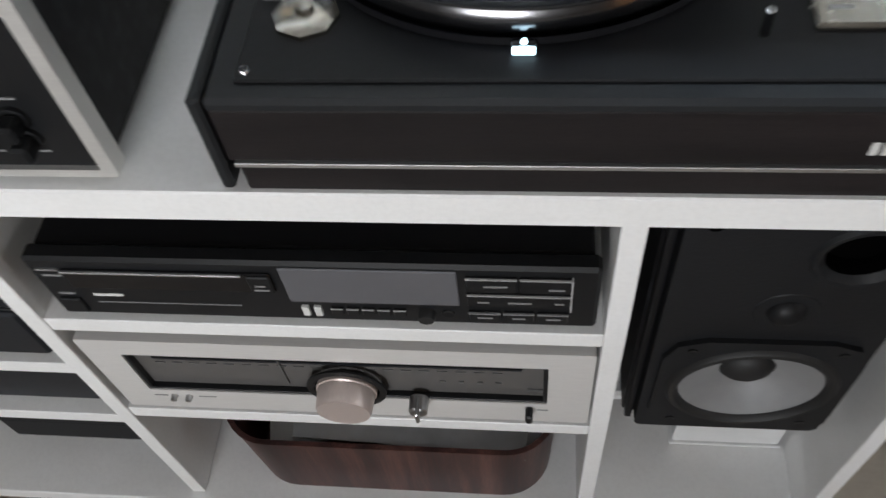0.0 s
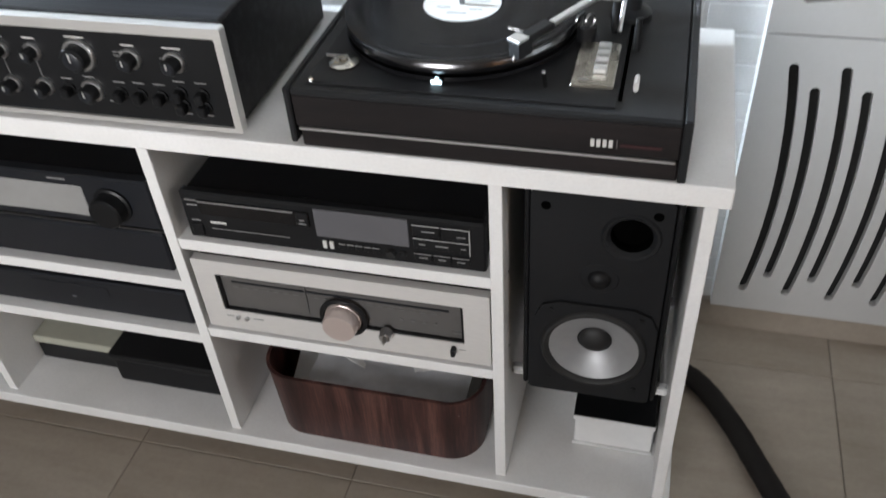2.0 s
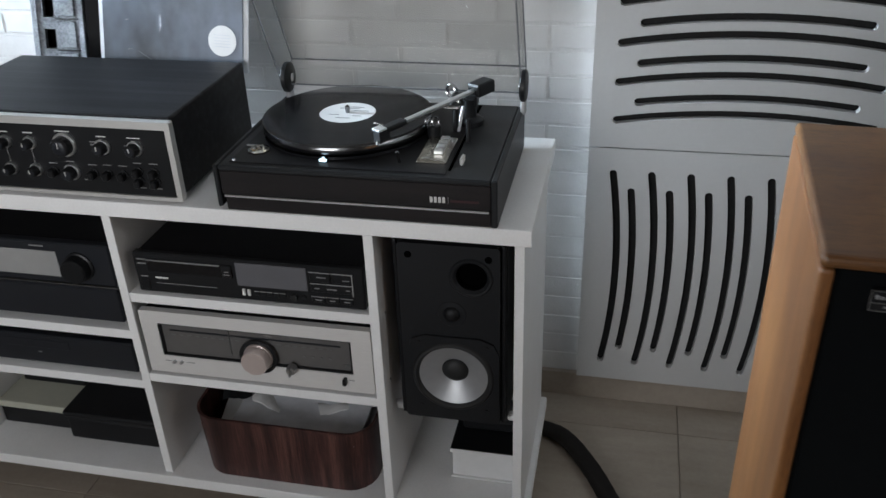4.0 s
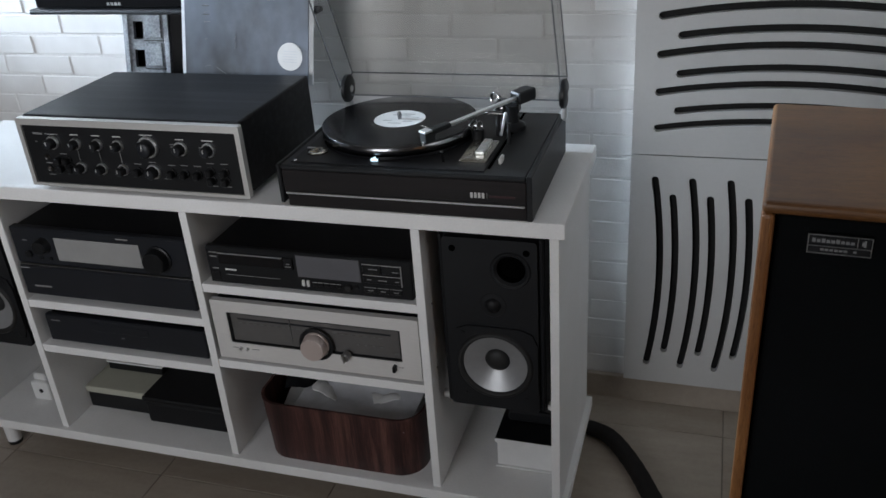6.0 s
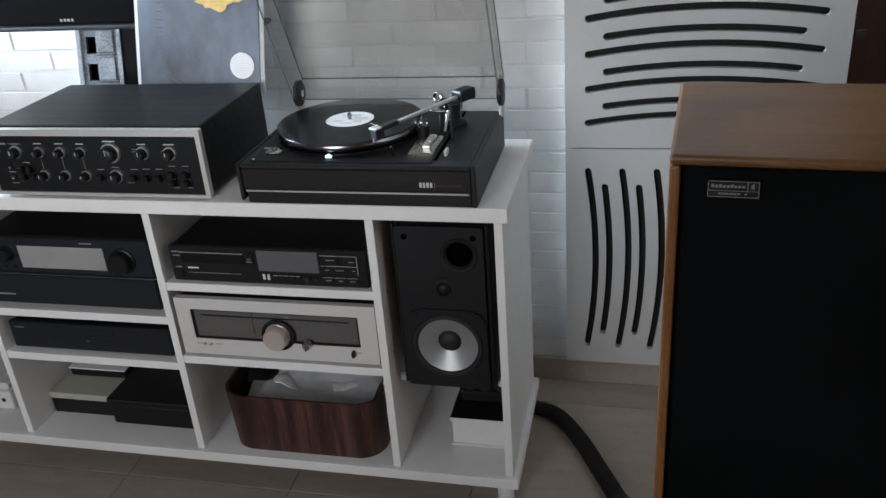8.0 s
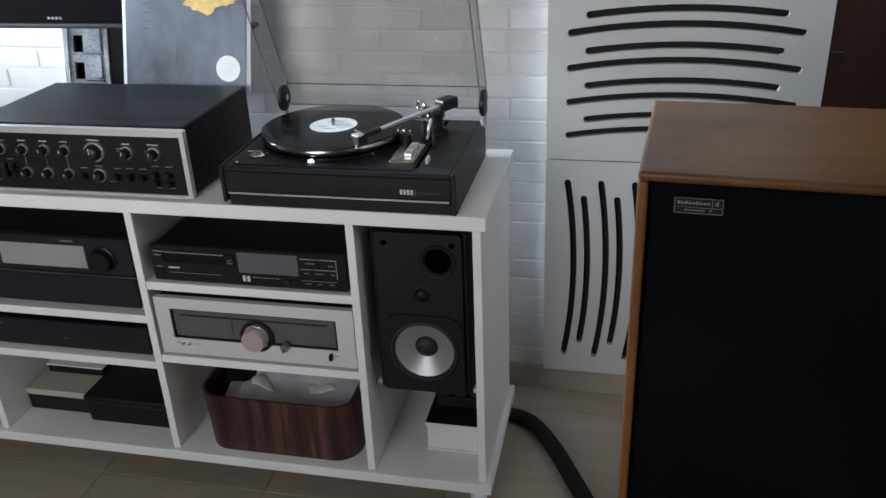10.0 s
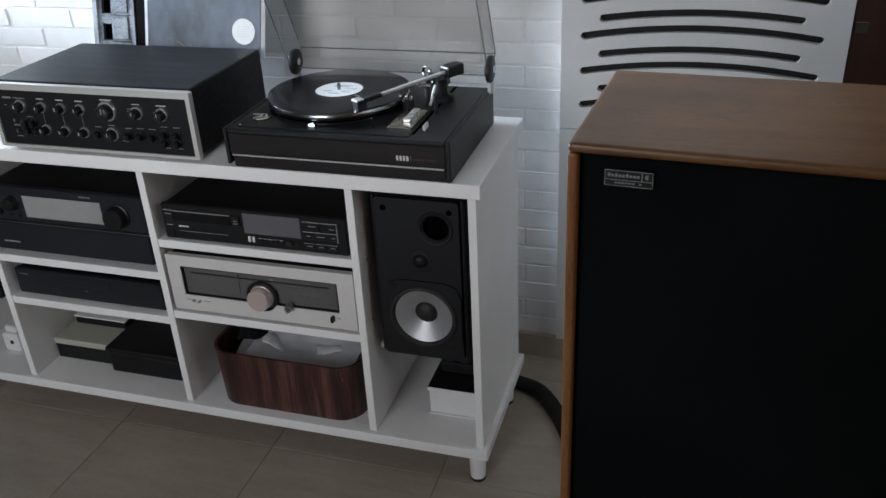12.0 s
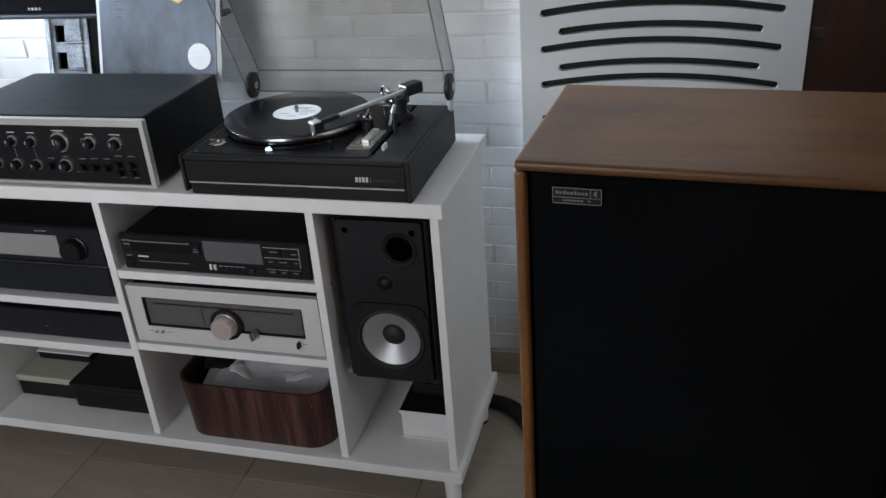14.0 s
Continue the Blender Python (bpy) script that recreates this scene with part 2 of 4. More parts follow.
DOOR_WOOD = wood("dark_mahogany", (0.022, 0.008, 0.0045), (0.038, 0.0145, 0.008), (0.055, 0.022, 0.012), (12, 12, 1.0), 0.4, 6.0)
DISPLAY = plain("grey_display_window", (0.115, 0.115, 0.125), 0.22, grain=30, amount=0.06, bump=0)
PALE_DISPLAY = plain("pale_grey_lcd", (0.30, 0.30, 0.295), 0.25, grain=30, amount=0.08, bump=0)
DIAL = plain("dark_dial_glass", (0.105, 0.101, 0.098), 0.16, grain=30, amount=0.1, bump=0)
INK_WHITE = plain("white_print", (0.62, 0.62, 0.60), 0.5, bump=0)
INK_GREY = plain("grey_print", (0.22, 0.22, 0.22), 0.5, bump=0)
INK_MID = plain("pale_grey_print", (0.38, 0.38, 0.375), 0.5, bump=0)
INK_DARK = plain("dark_grey_print", (0.085, 0.085, 0.083), 0.5, bump=0)
INK_RED = plain("dull_red_print", (0.035, 0.008, 0.010), 0.5, bump=0)
PAPER = plain("white_paper", (0.74, 0.74, 0.73), 0.7, grain=40, amount=0.06, bump=0.1)
CREAM = plain("cream_card", (0.42, 0.42, 0.345), 0.6, grain=60, amount=0.06)
VINYL = vinyl()
CLOTH = grille_cloth()
PRINT = sleeve_print()
GOLD = plain("ochre_print", (0.60, 0.40, 0.13), 0.4, grain=55, amount=0.4, bump=0)
HAMMERED = hammered()
LID_CLEAR = clear("smoked_acrylic", (0.84, 0.835, 0.82))
LID_SIDE = clear("smoked_acrylic_side", (0.96, 0.965, 0.965), sheen=0.12)
# near-black puts in the shade that the shallow port cannot hold
PORT_BLACK = plain("port_shade_and_groove_black", (0.0015, 0.0015, 0.0015), 0.95, bump=0, gloss=0.0)
LID_EDGE = plain("acrylic_edge", (0.16, 0.17, 0.18), 0.15, bump=0)
STROBE = plain("lit_strobe_lens", (0.8, 0.9, 0.95), 0.2, bump=0)
STROBE.node_tree.nodes["Principled BSDF"].inputs["Emission Color"].default_value = (0.62, 0.90, 1.0, 1)
STROBE.node_tree.nodes["Principled BSDF"].inputs["Emission Strength"].default_value = 2.6
GREY_FILM = plain("crinkled_grey_film", (0.52, 0.53, 0.55), 0.22, grain=18, amount=0.3)
PLASTIC_FILM = plain("milky_plastic_film", (0.68, 0.70, 0.72), 0.25, grain=30, amount=0.15)
FILM_DULL = plain("dull_film_crease", (0.20, 0.21, 0.225), 0.3, grain=30, amount=0.15)
GLASS = clear("window_glass", (0.97, 0.98, 0.98))
HOSE = plain("dark_grey_cable_sleeve", (0.012, 0.0105, 0.0095), 0.7, grain=420, amount=0.5, bump=0.5, gloss=0.25)


# ---- mesh helpers ----
def thing(name, base, label, category, group="", kind=""):
    """An empty at the thing's base, which parents its parts."""
    ob = new(name)
    ob.location = base
    ob.empty_display_size = 0.05
    return tagged(ob, label, category, group, kind)


def part(name, bm, material, parent=None, label=""):
    """Links a bmesh, given in world places, as one mesh under a thing or a part."""
    me = bpy.data.meshes.new(name)
    bm.normal_update()
    bm.to_mesh(me)
    bm.free()
    me.materials.append(material)
    ob = new(name, me)
    if parent is not None:
        ob.parent = parent
        ob.matrix_parent_inverse = Matrix.Translation(parent.location).inverted() if parent.type == "EMPTY" else Matrix()
    if label:
        ob["label"] = label
    return ob


def smooth(bm, degrees=35):
    for f in bm.faces:
        f.smooth = True
    for e in bm.edges:
        e.smooth = len(e.link_faces) == 2 and e.calc_face_angle(0) < radians(degrees)
    return bm


def box(x0, x1, y0, y1, z0, z1, bevel=0.0015, m=None, segments=1, bm=None):
    own = bm if bm is not None else bmesh.new()
    made = bmesh.ops.create_cube(own, size=1.0)["verts"]
    for v in made:
        v.co = Vector(((x0 + x1) / 2 + v.co.x * (x1 - x0), (y0 + y1) / 2 + v.co.y * (y1 - y0), (z0 + z1) / 2 + v.co.z * (z1 - z0)))
    if bevel:
        edges = list({e for v in made for e in v.link_edges})
        r = bmesh.ops.bevel(own, geom=edges, offset=min(bevel, 0.45 * min(x1 - x0, y1 - y0, z1 - z0)), segments=segments, affect="EDGES", profile=0.5)
        made = list({v for f in r["faces"] for v in f.verts} | {v for v in made if v.is_valid})
    if m is not None:
        bmesh.ops.transform(own, matrix=m, verts=made)
    return own


def lathe(profile, m, seg=32, bm=None):
    """Turns (radius, height) pairs round local z and places the result by m; radius 0 at an end closes it."""
    own = bm if bm is not None else bmesh.new()
    rings = []
    for r, h in profile:
        if r < 1e-6:
            rings.append([own.verts.new(m @ Vector((0, 0, h)))])
        else:
            rings.append([own.verts.new(m @ Vector((r * math.cos(2 * math.pi * i / seg), r * math.sin(2 * math.pi * i / seg), h))) for i in range(seg)])
    for a, b in zip(rings, rings[1:]):
        for i in range(seg):
            j = (i + 1) % seg
            q = [a[i % len(a)], a[j % len(a)], b[j % len(b)], b[i % len(b)]]
            q = [v for k, v in enumerate(q) if v not in q[:k]]
            if len(q) > 2:
                own.faces.new(q)
    bmesh.ops.recalc_face_normals(own, faces=own.faces)
    return smooth(own)


FRONT = pose(0, 0, 0, 90, 0, 0)  # local z towards the room (-y)


def at(x, y, z, turn=None):
    return Matrix.Translation((x, y, z)) @ (turn if turn is not None else Matrix())


def rod(a, b, r, seg=14, bm=None, bevel=0.0):
    a, b = Vector(a), Vector(b)
    m = Matrix.Translation(a) @ (b - a).to_track_quat("Z", "Y").to_matrix().to_4x4()
    n = (b - a).length
    c = bevel or r * 0.15
    return lathe(((0, 0), (r - c, 0), (r, c), (r, n - c), (r - c, n), (0, n)), m, seg, bm)


def sheet(outline, holes, m, depth):
    """A board from a 2D outline with holes through it, depth thick behind its face; m takes (u, v, 0) to the world."""
    bm = bmesh.new()
    edges = []
    for loop in (outline, *holes):
        vs = [bm.verts.new((u, v, 0)) for u, v in loop]
        edges += [bm.edges.new((vs[i], vs[(i + 1) % len(vs)])) for i in range(len(vs))]
    made = bmesh.ops.triangle_fill(bm, use_beauty=True, use_dissolve=False, edges=edges)
    faces = [g for g in made["geom"] if isinstance(g, bmesh.types.BMFace)]
    back = bmesh.ops.extrude_face_region(bm, geom=faces)
    for g in back["geom"]:
        if isinstance(g, bmesh.types.BMVert):
            g.co.z -= depth
    bmesh.ops.recalc_face_normals(bm, faces=bm.faces)
    bmesh.ops.transform(bm, matrix=m, verts=bm.verts)
    return bm


def rounded(w, h, r, seg=6, cx=0.0, cy=0.0):
    """A rectangle with round corners, as a loop."""
    pts = []
    for sx, sy, a0 in ((1, 1, 0), (-1, 1, 90), (-1, -1, 180), (1, -1, 270)):
        for i in range(seg + 1):
            a = radians(a0 + 90 * i / seg)
            pts.append((cx + sx * (w / 2 - r) + r * math.cos(a), cy + sy * (h / 2 - r) + r * math.sin(a)))
    return pts


def slot(u0, v0, u1, v1, bow, width, n=12):
    """A bowed slot with round ends: a loop round the arc from (u0, v0) to (u1, v1)."""
    a, b = Vector((u0, v0)), Vector((u1, v1))
    d = (b - a).normalized()
    side = Vector((-d.y, d.x))
    left, right = [], []
    for i in range(n + 1):
        s = i / n
        c = a.lerp(b, s) + side * bow * 4 * s * (1 - s)
        t = (b - a + side * bow * 4 * (1 - 2 * s)).normalized()
        q = Vector((-t.y, t.x)) * width / 2
        left.append(c + q)
        right.append(c - q)
        if i == 0:
            t0 = t
    cap = lambda c, ang: [c + Vector((math.cos(ang + k), math.sin(ang + k))) * width / 2 for k in (-1.05, -0.5, 0.0, 0.5, 1.05)]
    end = cap(b, math.atan2(t.y, t.x))
    start = cap(a, math.atan2(-t0.y, -t0.x))
    return [tuple(p) for p in right + end + left[::-1] + start]


def bars(spots, y, h, material, parent, name="print_mark", out=0.0006):
    """Small printed marks on a front at y: (x0, x1, z) each."""
    for x0, x1, z in spots:
        part(name, box(x0, x1, y - out, y + 0.0005, z - h / 2, z + h / 2, 0), material, parent)


# ---- the room ----
WALL_Y = 0.568  # face of the bricks


def room_wall(name, outline, holes, m, depth, material, label):
    return tagged(part(name, sheet(outline, holes, m, depth), material), label, "wall", kind="structure")


def rect(u0, u1, v0, v1):
    return [(u0, v0), (u1, v0), (u1, v1), (u0, v1)]


floor = part("floor", box(-3.2, 2.5, -3.3, 0.75, -0.08, -0.0022, 0), TILE_GROUT)
tagged(floor, "beige stone-look porcelain floor tiles with brown joints", "floor", kind="structure")
tagged(part("ceiling", box(-3.3, 2.6, -3.4, 0.8, 2.55, 2.65, 0), CEILING), "plain ceiling in white darkened to cut bounce", "ceiling", kind="structure")

# the wall behind the cabinet: x along u, z along v, facing the room
wall_north = room_wall("wall_north", rect(-3.1, 0.69, 0, 2.56), [], at(0, WALL_Y + 0.0016, 0, FRONT), 0.15, GROUT,
                       "white painted brick-slip wall behind the cabinet")
room_wall("wall_north_1", rect(0.69, 2.6, 0, 2.56), [rect(0.82, 1.66, 0.002, 2.06)], at(0, WALL_Y + 0.02, 0, FRONT), 0.16, PLASTER, "cream wall, darkened to cut bounce, round the brown door")
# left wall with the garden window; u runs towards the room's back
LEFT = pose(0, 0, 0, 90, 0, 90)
room_wall("wall_west", rect(-3.4, 0.75, 0, 2.56), [rect(0.10, 0.56, 1.0, 1.88)], at(-2.7, 0, 0, LEFT), 0.18, PLASTER, "cream wall, darkened to cut bounce, with a garden window")
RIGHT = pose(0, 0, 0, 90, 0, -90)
room_wall("wall_east", rect(-0.75, 3.4, 0, 2.56), [rect(0.5, 1.9, 1.33, 2.37)], at(2.4, 0, 0, RIGHT), 0.18, PLASTER, "cream side wall, darkened to cut bounce, with a window")
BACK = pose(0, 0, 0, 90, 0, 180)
room_wall("wall_south", rect(-2.6, 3.2, 0, 2.56), [rect(0.25, 1.75, 0.83, 2.17)], at(0, -3.2, 0, BACK), 0.18, PLASTER, "cream rear wall, darkened to cut bounce, with an added window")


def window(name, m, u0, u1, v0, v1, mullions):
    """A white framed window that fills its opening; m as for its wall."""
    t = thing(name, m @ Vector(((u0 + u1) / 2, v0, 0)), "white framed window with clear panes", "window", kind="structure")
    g = 0.05
    for a, b, c, d in ((u0, u1, v0, v0 + g), (u0, u1, v1 - g, v1), (u0, u0 + g, v0 + g, v1 - g), (u1 - g, u1, v0 + g, v1 - g)):
        part("window_frame", box(a, b, c, d, -0.13, -0.07, 0.004, m), WHITE, t)
    step = (u1 - u0 - 2 * g) / (mullions + 1)
    for k in range(mullions):
        c = u0 + g + step * (k + 1)
        part("mullion", box(c - 0.025, c + 0.025, v0 + g, v1 - g, -0.13, -0.07, 0.004, m), WHITE, t)
    for k in range(mullions + 1):
        a = u0 + g + step * k
        p = part("pane", box(a, a + step, v0 + g, v1 - g, -0.102, -0.098, 0, m), GLASS, t)
        p.visible_shadow = False
    return t


window("window_1", at(-2.7, 0, 0, LEFT), 0.10, 0.56, 1.0, 1.88, 0)
window("window_2", at(2.4, 0, 0, RIGHT), 0.5, 1.9, 1.33, 2.37, 1)

# unseen opening, added for the front fill light
window("added_window_3", at(0, -3.2, 0, BACK), 0.25, 1.75, 0.83, 2.17, 1)

# brown door with its wide casing
door = thing("door_1", (1.24, WALL_Y + 0.05, 0), "closed dark mahogany brown wooden door with wide casing", "door", kind="structure")
part("casing", box(0.668, 0.832, 0.545, 0.70, 0.0, 2.12, 0.003), DOOR_WOOD, door)
part("casing", box(1.648, 1.79, 0.545, 0.70, 0.0, 2.12, 0.006), DOOR_WOOD, door)
part("casing", box(0.832, 1.648, 0.545, 0.70, 2.05, 2.12, 0.006), DOOR_WOOD, door)
part("strike_plate", box(0.674, 0.700, 0.541, 0.5455, 0.938, 0.962, 0.001), DARK_STEEL, door, "small dull metal plate")
leaf = part("leaf", box(0.834, 1.646, 0.62, 0.66, 0.006, 2.048, 0.003), DOOR_WOOD, door)
for z0, z1 in ((0.25, 0.95), (1.12, 1.9)):
    part("panel", box(0.95, 1.53, 0.612, 0.619, z0, z1, 0.006), DOOR_WOOD, leaf)
part("handle", lathe(((0.012, 0), (0.010, 0.03), (0.024, 0.04), (0.027, 0.055), (0.02, 0.068), (0, 0.07)), at(1.58, 0.62, 1.02, FRONT), 20), STEEL, leaf)

skirt = part("baseboard", box(-2.9, 0.667, WALL_Y - 0.010, WALL_Y + 0.004, 0, 0.072, 0.002), TILE)
tagged(skirt, "low beige tile skirting along the wall", "baseboard", kind="structure")


# ---- slotted acoustic panels on the wall ----
def slotted_panel(name_label, z0, upright):
    x0, x1 = 0.060, 0.666
    t = thing("acoustic_panel", ((x0 + x1) / 2, WALL_Y, z0), name_label, "wall panel", "slotted wall panels")
    holes = []
    for k in range(13):
        c, half = (0.051 + 0.0404 * k, 0.246 if k % 2 == 0 else 0.205)
        bow = 0.020 if k % 2 == 0 else 0.0139
        if upright:
            holes.append(slot(x0 + c + 0.003, z0 + 0.303 + half, x0 + c + 0.003, z0 + 0.303 - half, bow, 0.0162))
        else:
            holes.append(slot(x0 + 0.303 - half - 0.004, z0 + c + 0.011, x0 + 0.303 + half, z0 + c + 0.014, bow, 0.0168))
    part("face_board", sheet(rect(x0, x1, z0 + 0.001, z0 + 0.606), holes, at(0, 0.525, 0, FRONT), 0.016), PANEL, t)
    part("absorber", box(x0 + 0.014, x1 - 0.014, 0.548, 0.5665, z0 + 0.014, z0 + 0.592, 0.002), FOAM, t, "black foam behind the slots")
    for a, b, c, d in ((x0, x0 + 0.012, z0 + 0.001, z0 + 0.606), (x1 - 0.012, x1, z0 + 0.001, z0 + 0.606), (x0 + 0.012, x1 - 0.012, z0 + 0.001, z0 + 0.013), (x0 + 0.012, x1 - 0.012, z0 + 0.594, z0 + 0.606)):
        part("frame_rail", box(a, b, 0.541, 0.5665, c, d, 0), PANEL, t)
    return t


slotted_panel("white square wall panel with bowed upright dark slots", 0.090, True)
slotted_panel("white square wall panel with bowed level dark slots", 0.698, False)


# ---- the white cabinet ----
CAB_X0, CAB_X1, FRONT_Y = -1.515, 0.0, 0.012
TOP_Z0, TOP_Z, BOT_Z0, BOT_Z = 0.739, 0.769, 0.094, 0.120
cab = thing("hifi_cabinet", (-0.757, 0.19, 0.0), "low white melamine hi-fi cabinet with open bays on round legs", "cabinet")
part("top_board", box(CAB_X0, CAB_X1, 0.0, 0.387, TOP_Z0, TOP_Z, 0.0015), WHITE, cab)
part("bottom_board", box(CAB_X0, CAB_X1, 0.0, 0.394, BOT_Z0, BOT_Z, 0.0015), WHITE, cab)
for x in (-1.5, -0.029):
    part("side_panel", box(x, x + 0.017, FRONT_Y, 0.380, BOT_Z, TOP_Z0, 0.001), WHITE, cab)
for x in (-1.241, -0.7715, -0.2855):
    part("divider", box(x, x + 0.0175, FRONT_Y, 0.360, BOT_Z, TOP_Z0, 0.001), WHITE, cab)
for x0, x1, z in ((-0.754, -0.2855, 0.571), (-0.754, -0.2855, 0.383), (-1.2235, -0.7715, 0.483), (-1.2235, -0.7715, 0.362)):
    part("shelf", box(x0, x1, FRONT_Y + 0.002, 0.360, z - 0.020, z, 0.001), WHITE, cab)
part("back_panel", box(-1.483, -0.029, 0.361, 0.366, BOT_Z, TOP_Z0, 0), WHITE, cab)
for x, y in ((-0.036, 0.045), (-1.462, 0.055), (-0.036, 0.34), (-1.462, 0.34)):
    leg = part("leg", lathe(((0, 0.010), (0.018, 0.010), (0.0185, 0.03), (0.0195, 0.094), (0, 0.094)), at(x, y, 0), 24), WHITE, cab)
    part("foot_pad", lathe(((0, 0), (0.017, 0), (0.018, 0.004), (0.018, 0.010), (0, 0.010)), at(x, y, 0), 24), RUBBER, leg)
for x0, x1 in ((-0.268, -0.244), (-0.048, -0.029), (-1.483, -1.468), (-1.275, -1.241)):
    for y in (0.075, 0.27):
        part("shelf_bracket", box(x0, x1, y, y + 0.016, 0.311, 0.327, 0.003), PAPER, cab, "small white plastic bracket")
for x in (-0.2682, -0.7542):
    for z in (0.405, 0.555):
        part("pin_hole", lathe(((0, 0), (0.0025, 0), (0.0025, 0.0008), (0, 0.0008)), at(x, 0.05, z, pose(0, 0, 0, 0, 90, 0)), 10), BLACK, cab)


# ---- bookshelf speakers in the outer bays ----
def monitor(cx, label):
    t = thing("bookshelf_speaker", (cx, 0.17, 0.327), label, "speaker", "bookshelf speakers")
    z0, z1 = 0.327, 0.712
    part("body", box(cx - 0.101, cx + 0.101, 0.052, 0.30, z0, z1, 0.003), BLACK_ASH, t)
    x0, x1 = cx - 0.090, cx + 0.090
    port, woofer = (cx + 0.040, 0.648), (cx + 0.004, 0.436)
    ring = lambda c, r, n=40: [(c[0] + r * math.cos(2 * math.pi * i / n), c[1] + r * math.sin(2 * math.pi * i / n)) for i in range(n)]
    part("baffle", sheet(rounded(0.180, z1 - z0 - 0.006, 0.008, 4, cx, (z0 + z1) / 2), [ring(port, 0.030), ring(woofer, 0.076)], at(0, 0.036, 0, FRONT), 0.016), BAFFLE, t)
    # flared reflex port
    part("port", lathe(((0.0385, 0.0), (0.036, 0.0030), (0.032, 0.0025), (0.027, -0.003)), at(port[0], 0.036, port[1], FRONT), 36), BAFFLE, t)
    part("port_wall", lathe(((0.027, -0.003), (0.025, -0.008), (0.024, -0.0155)), at(port[0], 0.036, port[1], FRONT), 36), PORT_BLACK, t)
    part("port_tube", lathe(((0.024, -0.0155), (0.023, -0.015), (0, -0.0152)), at(port[0], 0.036, port[1], FRONT), 24), PORT_BLACK, t)
    # tweeter
    tw = part("tweeter", lathe(((0.026, 0.0), (0.025, 0.001), (0.016, 0.0008), (0.013, 0.002), (0.0, 0.0022)), at(cx + 0.004, 0.036, 0.571, FRONT), 32), BAFFLE, t)
    part("dome", lathe(((0.0155, 0.0015), (0.0135, 0.006), (0.008, 0.0095), (0, 0.0105)), at(cx + 0.004, 0.036, 0.571, FRONT), 24), BLACK_MATT, tw)
    # woofer: frame plate, rubber roll, cone, cap
    plate = part("woofer_frame", sheet(rounded(0.170, 0.178, 0.034, 2, woofer[0], woofer[1] - 0.002), [ring(woofer, 0.0765)], at(0, 0.031, 0, FRONT), 0.0055), BAFFLE, t)
    part("surround", lathe(((0.077, -0.002), (0.076, 0.001), (0.073, 0.004), (0.069, 0.0045), (0.0655, 0.002), (0.064, -0.002)), at(woofer[0], 0.031, woofer[1], FRONT), 48), RUBBER, plate)
    part("cone", lathe(((0.0645, -0.002), (0.050, -0.0085), (0.032, -0.017), (0.019, -0.0245), (0.0, -0.025)), at(woofer[0], 0.031, woofer[1], FRONT), 48), CONE, plate, "silver grey paper cone")
    part("dust_cap", lathe(((0.0235, -0.0215), (0.021, -0.017), (0.013, -0.013), (0, -0.012)), at(woofer[0], 0.031, woofer[1], FRONT), 32), RUBBER, plate)
    for dx, dz in ((-0.062, 0.070), (0.062, 0.070), (-0.062, -0.074), (0.062, -0.074)):
        part("screw", lathe(((0.0045, 0), (0.0045, 0.0012), (0.002, 0.0012), (0, 0.0004)), at(woofer[0] + dx, 0.031, woofer[1] + dz, FRONT), 14), BLACK, plate)
    for dx in (-0.070, 0.070):
        part("grille_socket", lathe(((0.0065, 0), (0.006, 0.0015), (0.0045, 0.0012), (0, 0.0002)), at(cx + dx, 0.036, 0.686, FRONT), 16), PORT_BLACK, t)
    # upright ridges that frame the baffle
    for dx in (-0.0955, 0.0955):
        part("edge_ridge", box(cx + dx - 0.0035, cx + dx + 0.0035, 0.043, 0.053, z0 + 0.003, z1 - 0.003, 0.002, None, 2), BLACK_MATT, t)
    t.location.y += 0.005
    return t


monitor(-0.147, "black two-way bookshelf speaker with silver cone on brackets")
monitor(-1.372, "black two-way bookshelf speaker beside the receiver bay")

# white box with a black lid under the speaker
bk = thing("storage_box", (-0.11, 0.17, BOT_Z), "white cardboard box with black lid under the speaker", "box")
part("body", box(-0.166, -0.036, 0.106, 0.235, BOT_Z + 0.004, 0.192, 0.002), PAPER, bk)
part("rim", box(-0.169, -0.034, 0.103, 0.238, BOT_Z, BOT_Z + 0.004, 0.001), PAPER, bk)
part("lid", box(-0.169, -0.034, 0.102, 0.238, 0.192, 0.199, 0.002), BLACK, bk, "black lid with a white lip")
part("lip", box(-0.169, -0.034, 0.1005, 0.1025, 0.190, 0.199, 0.0005), PAPER, bk)
strip = thing("power_strip", (-0.10, 0.19, 0.199), "black power strip with plugs on the box", "power strip")
part("body", box(-0.155, -0.036, 0.165, 0.215, 0.199, 0.228, 0.005), BLACK, strip)
for k in range(3):
    part("plug", lathe(((0.019, 0), (0.019, 0.012), (0.014, 0.03), (0.007, 0.036), (0, 0.037)), at(-0.135 + 0.037 * k, 0.19, 0.228), 18), RUBBER, strip)

# small white mains adapter in the far bay
ad = thing("mains_adapter", (-1.361, 0.12, BOT_Z), "small white plastic mains adapter in the bay", "adapter")
part("body", box(-1.392, -1.338, 0.092, 0.142, BOT_Z, 0.176, 0.006, None, 2), PAPER, ad)
part("socket", lathe(((0.006, 0), (0.006, 0.0008), (0, 0.0008)), at(-1.362, 0.0918, 0.150, FRONT), 16), RUBBER, ad)
part("sleeve", box(-1.384, -1.346, 0.1, 0.135, 0.176, 0.196, 0.004), PAPER, ad)


